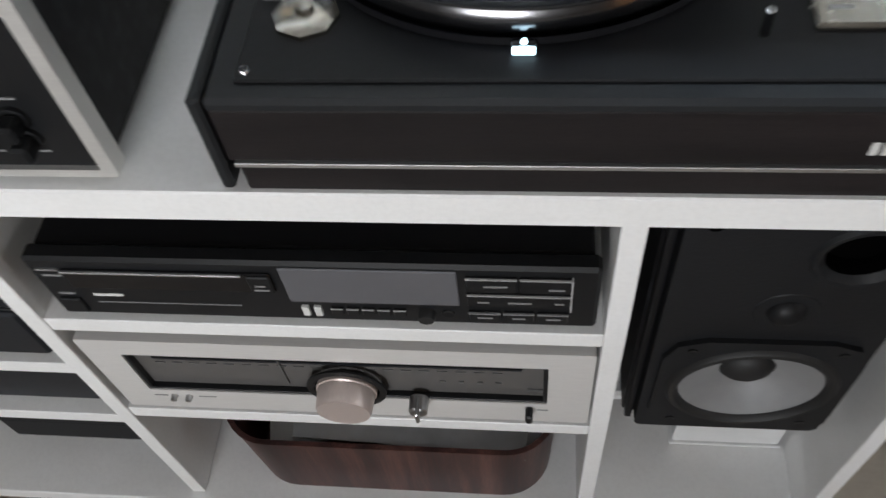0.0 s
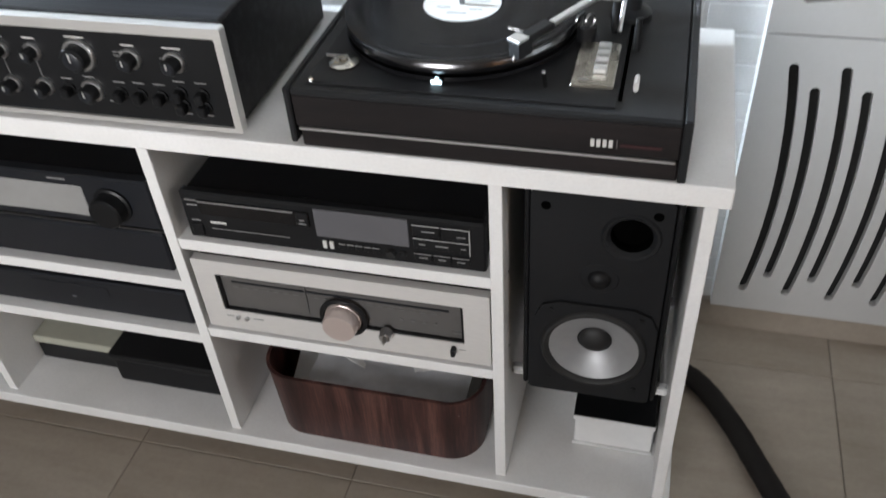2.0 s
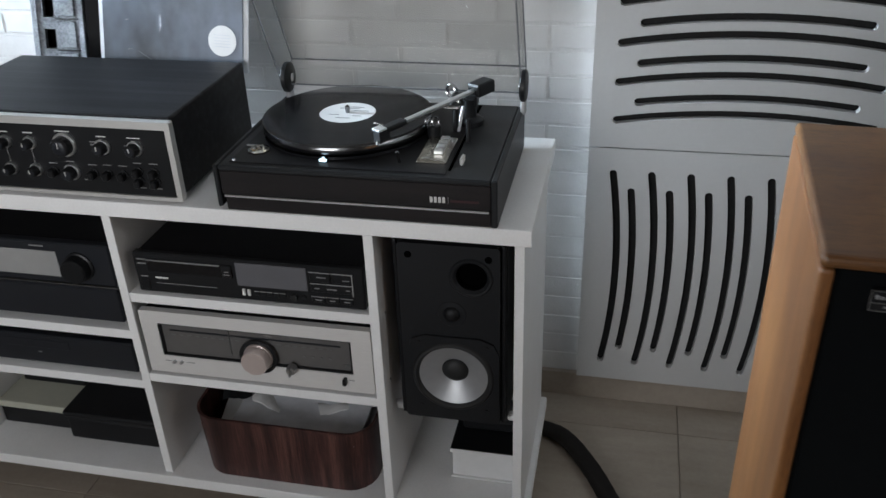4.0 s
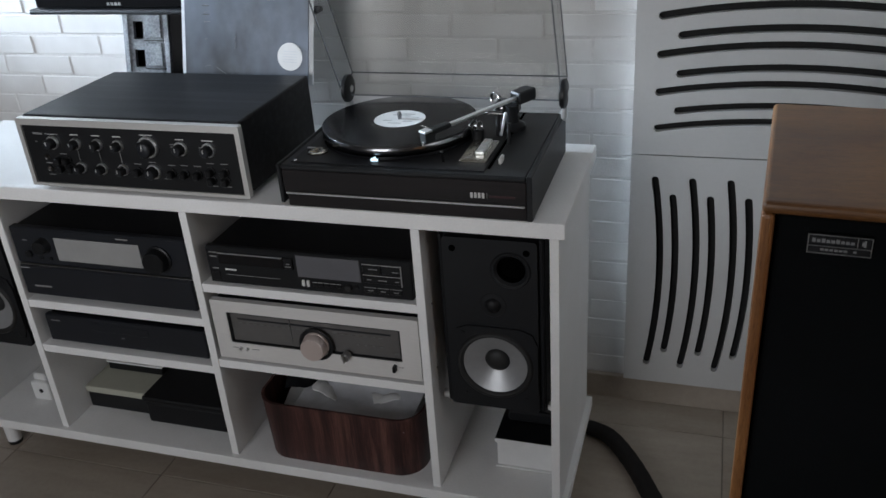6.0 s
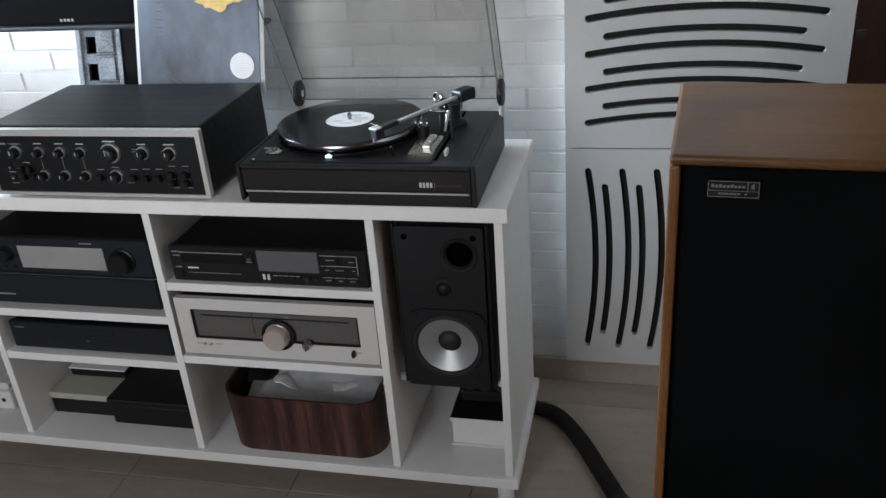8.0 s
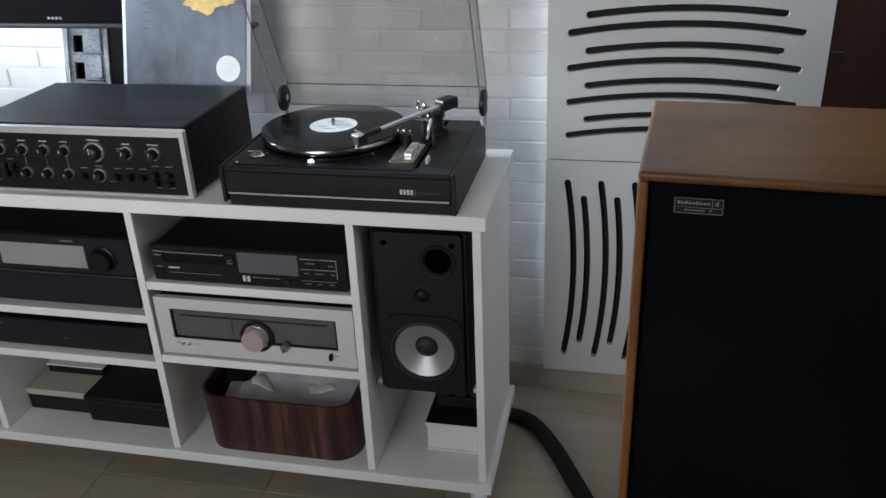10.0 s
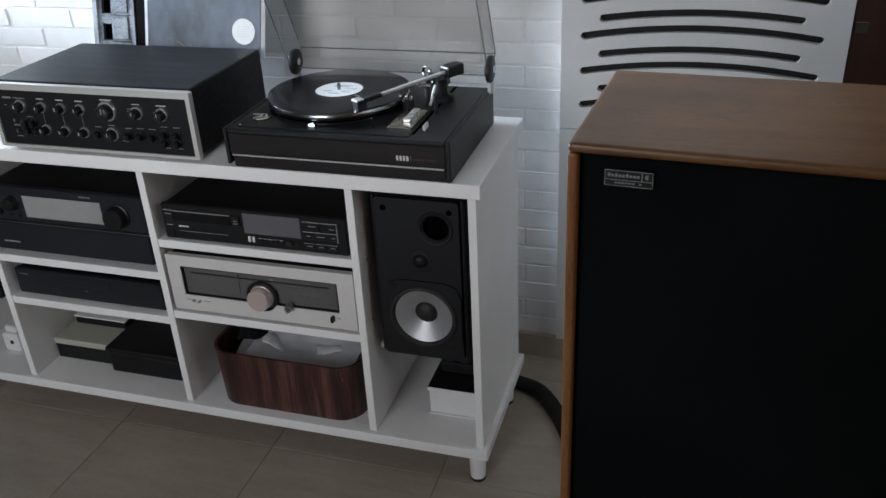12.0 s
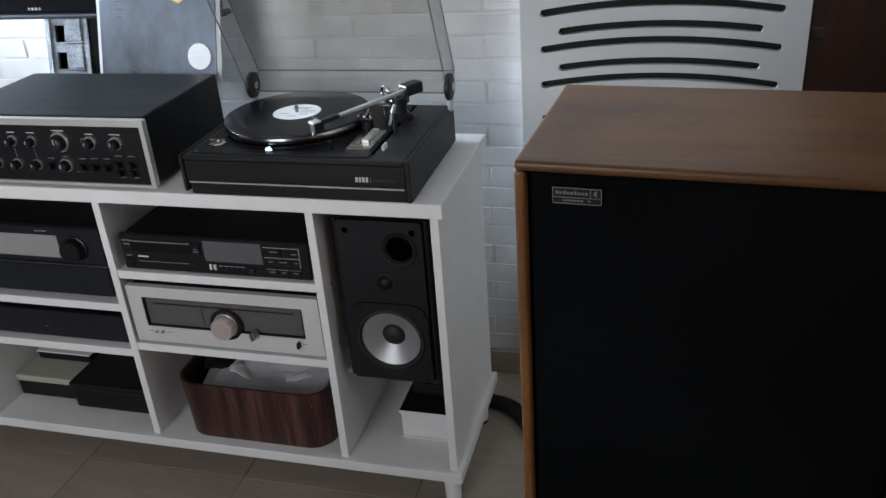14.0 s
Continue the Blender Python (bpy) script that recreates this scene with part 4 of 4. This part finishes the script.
# control plate with its keys
cp = part("control_plate", box(-0.196, -0.146, 0.047, 0.152, DECK + 0.001, DECK + 0.007, 0.002), BRASSY, tt, "pale metal control plate")
for k in range(4):
    part("key", box(-0.172, -0.157, 0.075 + 0.018 * k, 0.087 + 0.018 * k, DECK + 0.007, DECK + 0.0135, 0.001), SILVER, cp)
part("print_mark", box(-0.188, -0.176, 0.059, 0.062, DECK + 0.007, DECK + 0.0074, 0), INK_GREY, cp)
part("speed_slider", box(-0.1245, -0.1185, 0.050, 0.073, DECK, DECK + 0.012, 0.002), INK_WHITE, tt)
part("start_lever", rod((-0.222, 0.046, DECK), (-0.224, 0.040, DECK + 0.024), 0.0026), DARK_STEEL, tt)
# tonearm on its pivot
SIDEWAYS = pose(0, 0, 0, 0, 90, 0)
PIV = Vector((-0.142, 0.238, 0.0))
HEAD = Vector((-0.258, 0.056, 0.900))
arm = part("tonearm", lathe(((0.026, DECK), (0.026, 0.860), (0.020, 0.864), (0.013, 0.866), (0.012, 0.895), (0.013, 0.898), (0, 0.898)), at(PIV.x, PIV.y, 0), 32), BLACK, tt)
P0 = Vector((PIV.x, PIV.y, 0.909))
u = (HEAD - P0).normalized()
part("gimbal_ring", lathe(((0.0115, -0.004), (0.013, -0.003), (0.013, 0.003), (0.0115, 0.004), (0.010, 0.003), (0.010, -0.003), (0.0115, -0.004)), at(-0.176, 0.250, 0.907, u.to_track_quat("Z", "Y").to_matrix().to_4x4()), 32), CHROME, arm)
part("bearing_block", box(-0.176, -0.128, 0.232, 0.262, 0.880, 0.903, 0.004), BLACK, arm)
part("bearing_screw", lathe(((0.004, 0), (0.004, 0.003), (0, 0.0035)), at(-0.160, 0.232, 0.893, FRONT), 14), CHROME, arm)
tube = part("arm_tube", box(-0.0048, 0.0048, 0.010, (HEAD - P0).length + 0.002, -0.003, 0.003, 0.0012, Matrix.Translation(P0 - u * 0.020) @ u.to_track_quat("Y", "Z").to_matrix().to_4x4()), SILVER, arm, "square silver arm tube")
m = Matrix.Translation(P0 - u * 0.032) @ u.to_track_quat("Y", "Z").to_matrix().to_4x4()
part("counterweight", box(-0.0145, 0.0145, -0.022, 0.022, -0.012, 0.012, 0.004, m, 2), BLACK, arm)
part("weight_dial", lathe(((0.006, 0), (0.006, 0.004), (0, 0.0045)), m @ at(0.0145, -0.014, -0.004, SIDEWAYS), 16), CHROME, arm)
part("weight_shaft", rod(P0, P0 - u * 0.02, 0.004), STEEL, arm)
m = Matrix.Translation(HEAD - u * 0.022) @ u.to_track_quat("Y", "Z").to_matrix().to_4x4()
shell = part("headshell", box(-0.0085, 0.0085, -0.036, 0.022, -0.004, 0.0055, 0.002, m), BLACK, arm)
part("cartridge", box(-0.0095, 0.0095, 0.010, 0.028, 0.0035, 0.0075, 0.001, m), SILVER, shell, "silver-topped pickup cartridge")
part("cartridge_body", box(-0.0085, 0.0085, 0.004, 0.0265, -0.0165, 0.003, 0.001, m), BLACK, shell)
part("finger_lift", rod(m @ Vector((0.009, 0.0, 0.002)), m @ Vector((0.026, 0.008, 0.006)), 0.0014), CHROME, shell)
part("stylus", rod(m @ Vector((0, 0.026, -0.013)), m @ Vector((0, 0.0285, -0.0195)), 0.0012), STEEL, shell)
part("lift_rest", box(-0.185, -0.148, 0.188, 0.196, 0.895, 0.900, 0.001), DARK_STEEL, arm)
part("lift_post", rod((-0.158, 0.192, DECK), (-0.158, 0.192, 0.896), 0.005), BLACK, arm)
part("anti_skate_knob", lathe(((0.011, 0), (0.012, 0.004), (0.012, 0.020), (0.010, 0.022), (0, 0.0225)), at(-0.190, 0.163, DECK + 0.002), 18), BLACK, arm)
for dx in (-0.0055, 0.0055):
    part("rest_loop", lathe(((0.0085, -0.002), (0.0098, 0), (0.0085, 0.002), (0.0072, 0), (0.0085, -0.002)), at(-0.192 + dx, 0.156, 0.884, SIDEWAYS @ pose(0, 0, 0, 35, 0, 0)), 24), DARK_STEEL, arm)
part("arm_rest", rod((-0.128, 0.150, DECK), (-0.128, 0.152, 0.893), 0.004), BLACK, arm)
part("lift_lever", rod((-0.150, 0.222, 0.888), (-0.152, 0.186, 0.856), 0.0030), SILVER, arm)

# raised lid: a clear tray hinged at its rear edge
HY, HZ, LW0, LW1, LD, LH, OPEN = 0.304, 0.901, -0.522, -0.058, 0.335, 0.070, 65
hinge = at(0, HY + 0.005, HZ - 0.014, pose(0, 0, 0, -OPEN, 0, 0))
lid = part("lid", box(LW0, LW1, -LD, 0, LH - 0.003, LH, 0.001, hinge), LID_CLEAR, tt, "clear smoked acrylic lid standing up")
for x in (LW0, LW1 - 0.003):
    part("lid_side", box(x, x + 0.003, -LD, 0, 0.0, LH - 0.003, 0, hinge), LID_SIDE, lid)
for y in (-LD, -0.003):
    part("lid_wall", box(LW0 + 0.003, LW1 - 0.003, y, y + 0.003, 0.0, LH - 0.003, 0, hinge), LID_CLEAR, lid)
e = 0.0011
for x in (LW0, LW1):
    for z in (0.0, LH):
        part("lid_edge", box(x - e, x + e, -LD, 0.001, z - e, z + e, 0, hinge), LID_EDGE, lid)
    for y in (-LD, 0.0):
        part("lid_edge", box(x - e, x + e, y - e, y + e, e, LH - e, 0, hinge), LID_EDGE, lid)
for y in (-LD, 0.0):
    for z in (0.0, LH):
        part("lid_edge", box(LW0 + e, LW1 - e, y - e, y + e, z - e, z + e, 0, hinge), LID_EDGE, lid)
for x in (LW0 + 0.014, LW1 + 0.004):
    h = part("hinge", lathe(((0, -0.006), (0.025, -0.006), (0.029, -0.003), (0.029, 0.004), (0.025, 0.006), (0, 0.006)), at(x, HY + 0.004, HZ, SIDEWAYS), 32), BLACK, tt)
    part("hinge_pin", lathe(((0, -0.009), (0.007, -0.009), (0.008, 0.009), (0, 0.009)), at(x, HY + 0.004, HZ, SIDEWAYS), 18), CHROME, h)
    part("hinge_foot", box(x - 0.005, x + 0.005, HY - 0.004, HY + 0.016, DECK - 0.004, HZ - 0.012, 0.002), STEEL, h)

rec = part("vinyl_record", lathe(((0.0037, 0.0012), (0.05, 0.0012), (0.0502, 0.002), (0.146, 0.002), (0.150, 0.001), (0.146, 0), (0.0037, 0), (0.0037, 0.0012)), Matrix(), 128), VINYL)
rec.location = (RC.x, RC.y, 0.8797)
tagged(rec, "black twelve-inch vinyl record with white label on the platter", "record")
lab = part("label", lathe(((0.0037, 0.0013), (0.0037, 0.0017), (0.050, 0.0017), (0.050, 0.0013)), Matrix(), 64), PAPER, rec, "white paper label")
for x0, x1, y0 in ((-0.012, 0.022, 0.026), (-0.02, 0.016, 0.019), (0.008, 0.036, 0.009), (-0.03, -0.012, -0.014), (0.012, 0.03, -0.016), (-0.014, 0.012, -0.028)):
    part("print_mark", box(x0, x1, y0, y0 + 0.0026, 0.0017, 0.002, 0), INK_GREY, lab)


# ---- record sleeve standing behind the amplifier ----
stand = part("record_stand", box(-0.90, -0.63, 0.330, 0.366, TOP_Z, 0.899, 0.004), BLACK)
tagged(stand, "low black block under the record sleeve", "stand")
sm = at(-0.766, 0.338, 0.8895) @ pose(0, 0, 0, 76, 0, 0) @ pose(0, 0, 0, 0, 0, -2.2)
slv = thing("record_sleeve", (-0.766, 0.338, 0.8895), "dark grey record sleeve with ochre picture in clear film", "record sleeve")
part("cover", box(-0.151, 0.151, 0.012, 0.322, -0.004, 0.0, 0.001, sm), PRINT, slv)
part("film", box(-0.161, 0.161, 0.011, 0.328, -0.0062, -0.0042, 0.0005, sm), PLASTIC_FILM, slv, "milky protective film edge")
part("sticker", lathe(((0, 0.0003), (0.0295, 0.0003), (0.0295, 0.0008), (0, 0.0008)), sm @ at(0.108, 0.070, 0), 40), PAPER, slv, "round white sticker")
for k in range(5):
    part("print_mark", box(0.091, 0.125, 0.058 + 0.0056 * k, 0.0592 + 0.0056 * k, 0.0008, 0.0010, 0, sm), PLASTIC_FILM, slv)
# creases and the welded hem of the film
part("hem", rod(sm @ Vector((-0.150, 0.0135, 0.0003)), sm @ Vector((0.150, 0.0135, 0.0003)), 0.0008), PLASTIC_FILM, slv)
creases = random.Random(11)
for x, y, dx, dy in ((-0.098, 0.040, 0.012, 0.003), (-0.100, 0.098, 0.007, 0.002), (-0.102, 0.135, 0.016, 0.001), (-0.102, 0.155, 0.014, 0.003), (-0.100, 0.172, 0.010, -0.002), (-0.099, 0.190, 0.009, 0.002), (-0.106, 0.208, 0.024, -0.006), (-0.026, 0.080, 0.003, 0.014), (-0.025, 0.100, 0.002, 0.010), (-0.072, 0.038, 0.040, -0.022), (0.050, 0.188, 0.024, -0.003), (0.062, 0.018, 0.002, 0.012), (-0.036, 0.016, 0.001, 0.010)):
    part("crease", rod(sm @ Vector((x, y, 0.0002)), sm @ Vector((x + dx, y + dy, 0.0002)), creases.uniform(0.0003, 0.0005)), FILM_DULL, slv)
rnd = random.Random(5)
blob = []
for i in range(40):
    a = 2 * math.pi * i / 40
    r = 1 + 0.20 * math.sin(3 * a + 1) + 0.12 * math.sin(7 * a) + 0.1 * rnd.uniform(-1, 1)
    blob.append((0.058 + 0.072 * r * math.cos(a), 0.231 + 0.034 * r * math.sin(a)))
part("picture", sheet(blob, [], sm @ at(0, 0, 0.0007), 0.0006), GOLD, slv, "irregular ochre picture")
bm = bmesh.new()
for y in (0.205, 0.186, 0.168, 0.15):
    box(-0.105, -0.088, y, y + 0.002, 0.0002, 0.0006, 0, sm, 1, bm)
part("print_mark", bm, INK_DARK, slv)


# ---- television and its wall column ----
LEAN_BACK = Matrix(((1, 0, 0, 0), (0, 1, 0.24, -0.24 * 0.87), (0, 0, 1, 0), (0, 0, 0, 1)))
col = thing("tv_bracket", (-1.09, 0.50, 0.79), "grey hammered metal television bracket with square holes", "tv bracket")
holes = [rect(-1.146, -1.119, z, z + 0.041) for z in (0.822 + 0.0655 * k for k in range(4))]
part("bracket_plate", sheet(rect(-1.160, -1.056, 0.79, 1.085), holes, LEAN_BACK @ at(0, 0.474, 0, FRONT), 0.010), HAMMERED, col)
part("bracket_flange", box(-1.175, -1.160, 0.472, 0.515, 0.79, 1.085, 0.001, LEAN_BACK), HAMMERED, col)
part("bracket_flange", box(-1.056, -1.044, 0.468, 0.515, 0.79, 1.085, 0.001, LEAN_BACK), HAMMERED, col)
for k in range(4):
    part("rung", box(-1.117, -1.060, 0.4715, 0.474, 0.8185 + 0.0655 * k, 0.8208 + 0.0655 * k, 0, LEAN_BACK), BLACK, col)
    part("raised_plate", box(-1.113, -1.066, 0.4695, 0.474, 0.826 + 0.0655 * k, 0.880 + 0.0655 * k, 0.0015, LEAN_BACK), HAMMERED, col)
part("back_rail", box(-1.160, -1.056, 0.497, 0.512, 0.79, 1.085, 0.001, LEAN_BACK), PORT_BLACK, col)
part("side_cover", box(-1.044, -0.945, 0.476, 0.512, 0.79, 1.085, 0.002, LEAN_BACK), BLACK_MATT, col, "black side cover")
part("wall_arm", box(-1.13, -1.00, 0.505, 0.5665, 0.90, 0.96, 0.002), BLACK_MATT, col)
part("tv_arm", box(-1.13, -1.00, 0.4795, 0.60 - 0.05, 1.095, 1.13, 0.002), BLACK_MATT, col)
part("wall_arm", box(-1.13, -1.00, 0.55, 0.5665, 1.06, 1.16, 0.002), BLACK_MATT, col)
tv = thing("television", (-1.02, 0.47, 1.025), "black flat television with glossy lower bar", "television")
part("screen", box(-1.372, -0.64, 0.448, 0.4785, 1.037, 1.47, 0.006, None, 2), GLOSS_BLACK, tv)
part("screen_glass", box(-1.352, -0.66, 0.4465, 0.4485, 1.070, 1.45, 0), GLOSS_BLACK, tv)
bar = part("lower_bar", box(-1.392, -0.62, 0.440, 0.478, 1.0235, 1.036, 0.005, None, 2), ANTHRACITE, tv, "dark glossy lower bar")
bars([(-1.165 + 0.0105 * k, -1.158 + 0.0105 * k, 1.048) for k in range(4)], 0.448, 0.0065, INK_GREY, tv, "badge")
part("mount", box(-1.17, -0.97, 0.4785, 0.4905, 1.14, 1.30, 0.003), BLACK_MATT, tv)


# ---- tall wooden loudspeaker ----
BS = at(0.266, -0.651, 0.0, pose(0, 0, 0, 0, 0, -3.8))
W, D, H, TH = 0.380, 0.252, 1.121, 0.0105
big = thing("floor_speaker", BS @ Vector((W / 2, D / 2, 0)), "tall teak veneer loudspeaker with black grille cloth", "speaker")
part("top_panel", box(0, W, 0, D, H - TH, H, 0.0042, BS, 3), TEAK, big)
part("bottom_panel", box(0, W, 0, D, 0, TH, 0.002, BS), TEAK, big)
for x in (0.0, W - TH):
    part("side_panel", box(x, x + TH, 0, D, TH, H - TH, 0.0035, BS, 2), TEAK_LIT_SIDE, big)
part("back_panel", box(TH, W - TH, D - 0.012, D - 0.002, TH, H - TH, 0, BS), BLACK_MATT, big)
part("grille", box(TH + 0.001, W - TH - 0.001, 0.011, 0.028, TH + 0.001, H - TH - 0.001, 0.005, BS), CLOTH, big, "black cloth grille")
bd = part("badge", box(0.0365, 0.083, 0.0055, 0.0095, 1.0787, 1.0952, 0.0005, BS), BLACK, big, "black and silver maker's badge")
bm = bmesh.new()
for x0, x1, z0, z1 in ((0.0365, 0.083, 1.0946, 1.0952), (0.0365, 0.083, 1.0787, 1.0793), (0.0365, 0.0371, 1.0793, 1.0946), (0.0824, 0.083, 1.0793, 1.0946), (0.0371, 0.0824, 1.0850, 1.0855), (0.0722, 0.0727, 1.0855, 1.0946)):
    box(x0, x1, 0.0047, 0.0057, z0, z1, 0, BS, 1, bm)
part("badge_border", bm, STEEL, bd)
bm = bmesh.new()
for x0, x1, z0, z1 in ([(0.0395 + 0.0035 * k, 0.0421 + 0.0035 * k, 1.0884, 1.0917 if k in (0, 2, 5) else 1.0908) for k in range(9)] + [(0.0462 + 0.0034 * k, 0.0488 + 0.0034 * k, 1.0813, 1.0831) for k in (0, 1, 2, 3, 4, 5, 7)] + [(0.0755, 0.0770, 1.0884, 1.0917), (0.0770, 0.0785, 1.0872, 1.0930)]):
    box(x0, x1, 0.0049, 0.0057, z0, z1, 0, BS, 1, bm)
part("badge_mark", bm, INK_GREY, bd)


# ---- cable sleeve on the floor ----
def sweep(points, w, h, seg=14, steps=9):
    """An oval tube along a smooth line through the points."""
    pts = [Vector(p) for p in points]
    line = []
    for i in range(len(pts) - 1):
        a, b, c, d = pts[max(0, i - 1)], pts[i], pts[i + 1], pts[min(len(pts) - 1, i + 2)]
        for k in range(steps):
            s = k / steps
            line.append(0.5 * (2 * b + (c - a) * s + (2 * a - 5 * b + 4 * c - d) * s * s + (3 * b - a - 3 * c + d) * s ** 3))
    line.append(pts[-1])
    bm = bmesh.new()
    rings = []
    for i, p in enumerate(line):
        t = (line[min(len(line) - 1, i + 1)] - line[max(0, i - 1)]).normalized()
        side = t.cross(Vector((0, 0, 1))).normalized()
        up = side.cross(t)
        k = 1 + 0.02 * math.sin(i * 2.1)
        rings.append([bm.verts.new(p + side * (w / 2 * k * math.cos(2 * math.pi * j / seg)) + up * (h / 2 * k * math.sin(2 * math.pi * j / seg))) for j in range(seg)])
    for a, b in zip(rings, rings[1:]):
        for j in range(seg):
            n = (j + 1) % seg
            bm.faces.new((a[j], a[n], b[n], b[j]))
    bm.faces.new(rings[0])
    bm.faces.new(rings[-1][::-1])
    bmesh.ops.recalc_face_normals(bm, faces=bm.faces)
    return smooth(bm, 60)


hose = part("cable_sleeve", sweep(((-0.30, 0.45, 0.016), (-0.12, 0.425, 0.016), (0.0, 0.402, 0.016), (0.052, 0.373, 0.016), (0.112, 0.288, 0.016), (0.160, 0.195, 0.016), (0.208, 0.098, 0.016), (0.262, -0.02, 0.016), (0.31, -0.16, 0.016), (0.34, -0.30, 0.016)), 0.044, 0.031), HOSE)
part("sleeve_band", sweep(((0.214, 0.086, 0.0165), (0.222, 0.069, 0.0165), (0.230, 0.051, 0.0165)), 0.047, 0.034, 14, 4), RUBBER, hose, "black band round the sleeve")
tagged(hose, "thick dark grey braided cable sleeve across the floor", "cable")


# ---- pieces: floor tiles and bricks ----
def piece_mesh(name, bm, material):
    me = bpy.data.meshes.new(name)
    bm.normal_update()
    bm.to_mesh(me)
    bm.free()
    me.materials.append(material)
    return me


TW, TD = 0.4365, 0.428
tile_mesh = piece_mesh("tile", box(-TW / 2 + 0.0012, TW / 2 - 0.0012, -TD / 2 + 0.0012, TD / 2 - 0.0012, -0.02, 0.0, 0.0008), TILE)
for i in range(-9, 5):
    for j in range(-8, 2):
        o = new("tile", tile_mesh)
        o.location = (0.31 + TW * (i + 0.5), 0.025 + TD * (j + 0.5), 0)
        o.parent = floor

BW, BH, GAP = 0.2125, 0.0544, 0.0055
rnd = random.Random(3)
brick_meshes = []
for kind in range(5):
    bm = box(-(BW - GAP) / 2, (BW - GAP) / 2, -0.0, 0.012, -(BH - GAP) / 2, (BH - GAP) / 2, 0.0022)
    for v in bm.verts:
        v.co += Vector((rnd.uniform(-0.0012, 0.0012), rnd.uniform(-0.0005, 0.0005), rnd.uniform(-0.0012, 0.0012)))
    brick_meshes.append(piece_mesh("brick", bm, BRICK))
far = bmesh.new()
for r in range(-12, 33):
    z = 0.727 + BH * (r + 0.5)
    for c in range(-15, 4):
        x = -0.035 + BW * (c + 0.5) + (0.0 if r % 2 else BW / 2)
        if x + BW / 2 > 0.69 or x - BW / 2 < -2.95:
            continue
        if -1.95 < x < 0.16 and 0.06 < z < 1.30 and not (0.17 < x < 0.55):
            o = new("brick", brick_meshes[rnd.randrange(5)])
            o.location = (x, WALL_Y + rnd.uniform(-0.0006, 0.0006), z)
            o.rotation_euler = (rnd.uniform(-0.006, 0.006), rnd.uniform(-0.004, 0.004), rnd.uniform(-0.003, 0.003))
            o.parent = wall_north
        else:
            box(x - (BW - GAP) / 2, x + (BW - GAP) / 2, WALL_Y, WALL_Y + 0.012, z - (BH - GAP) / 2, z + (BH - GAP) / 2, 0, None, 1, far)
rest = part("brick_rest", far, BRICK, wall_north)
rest["kind"] = "stuff"
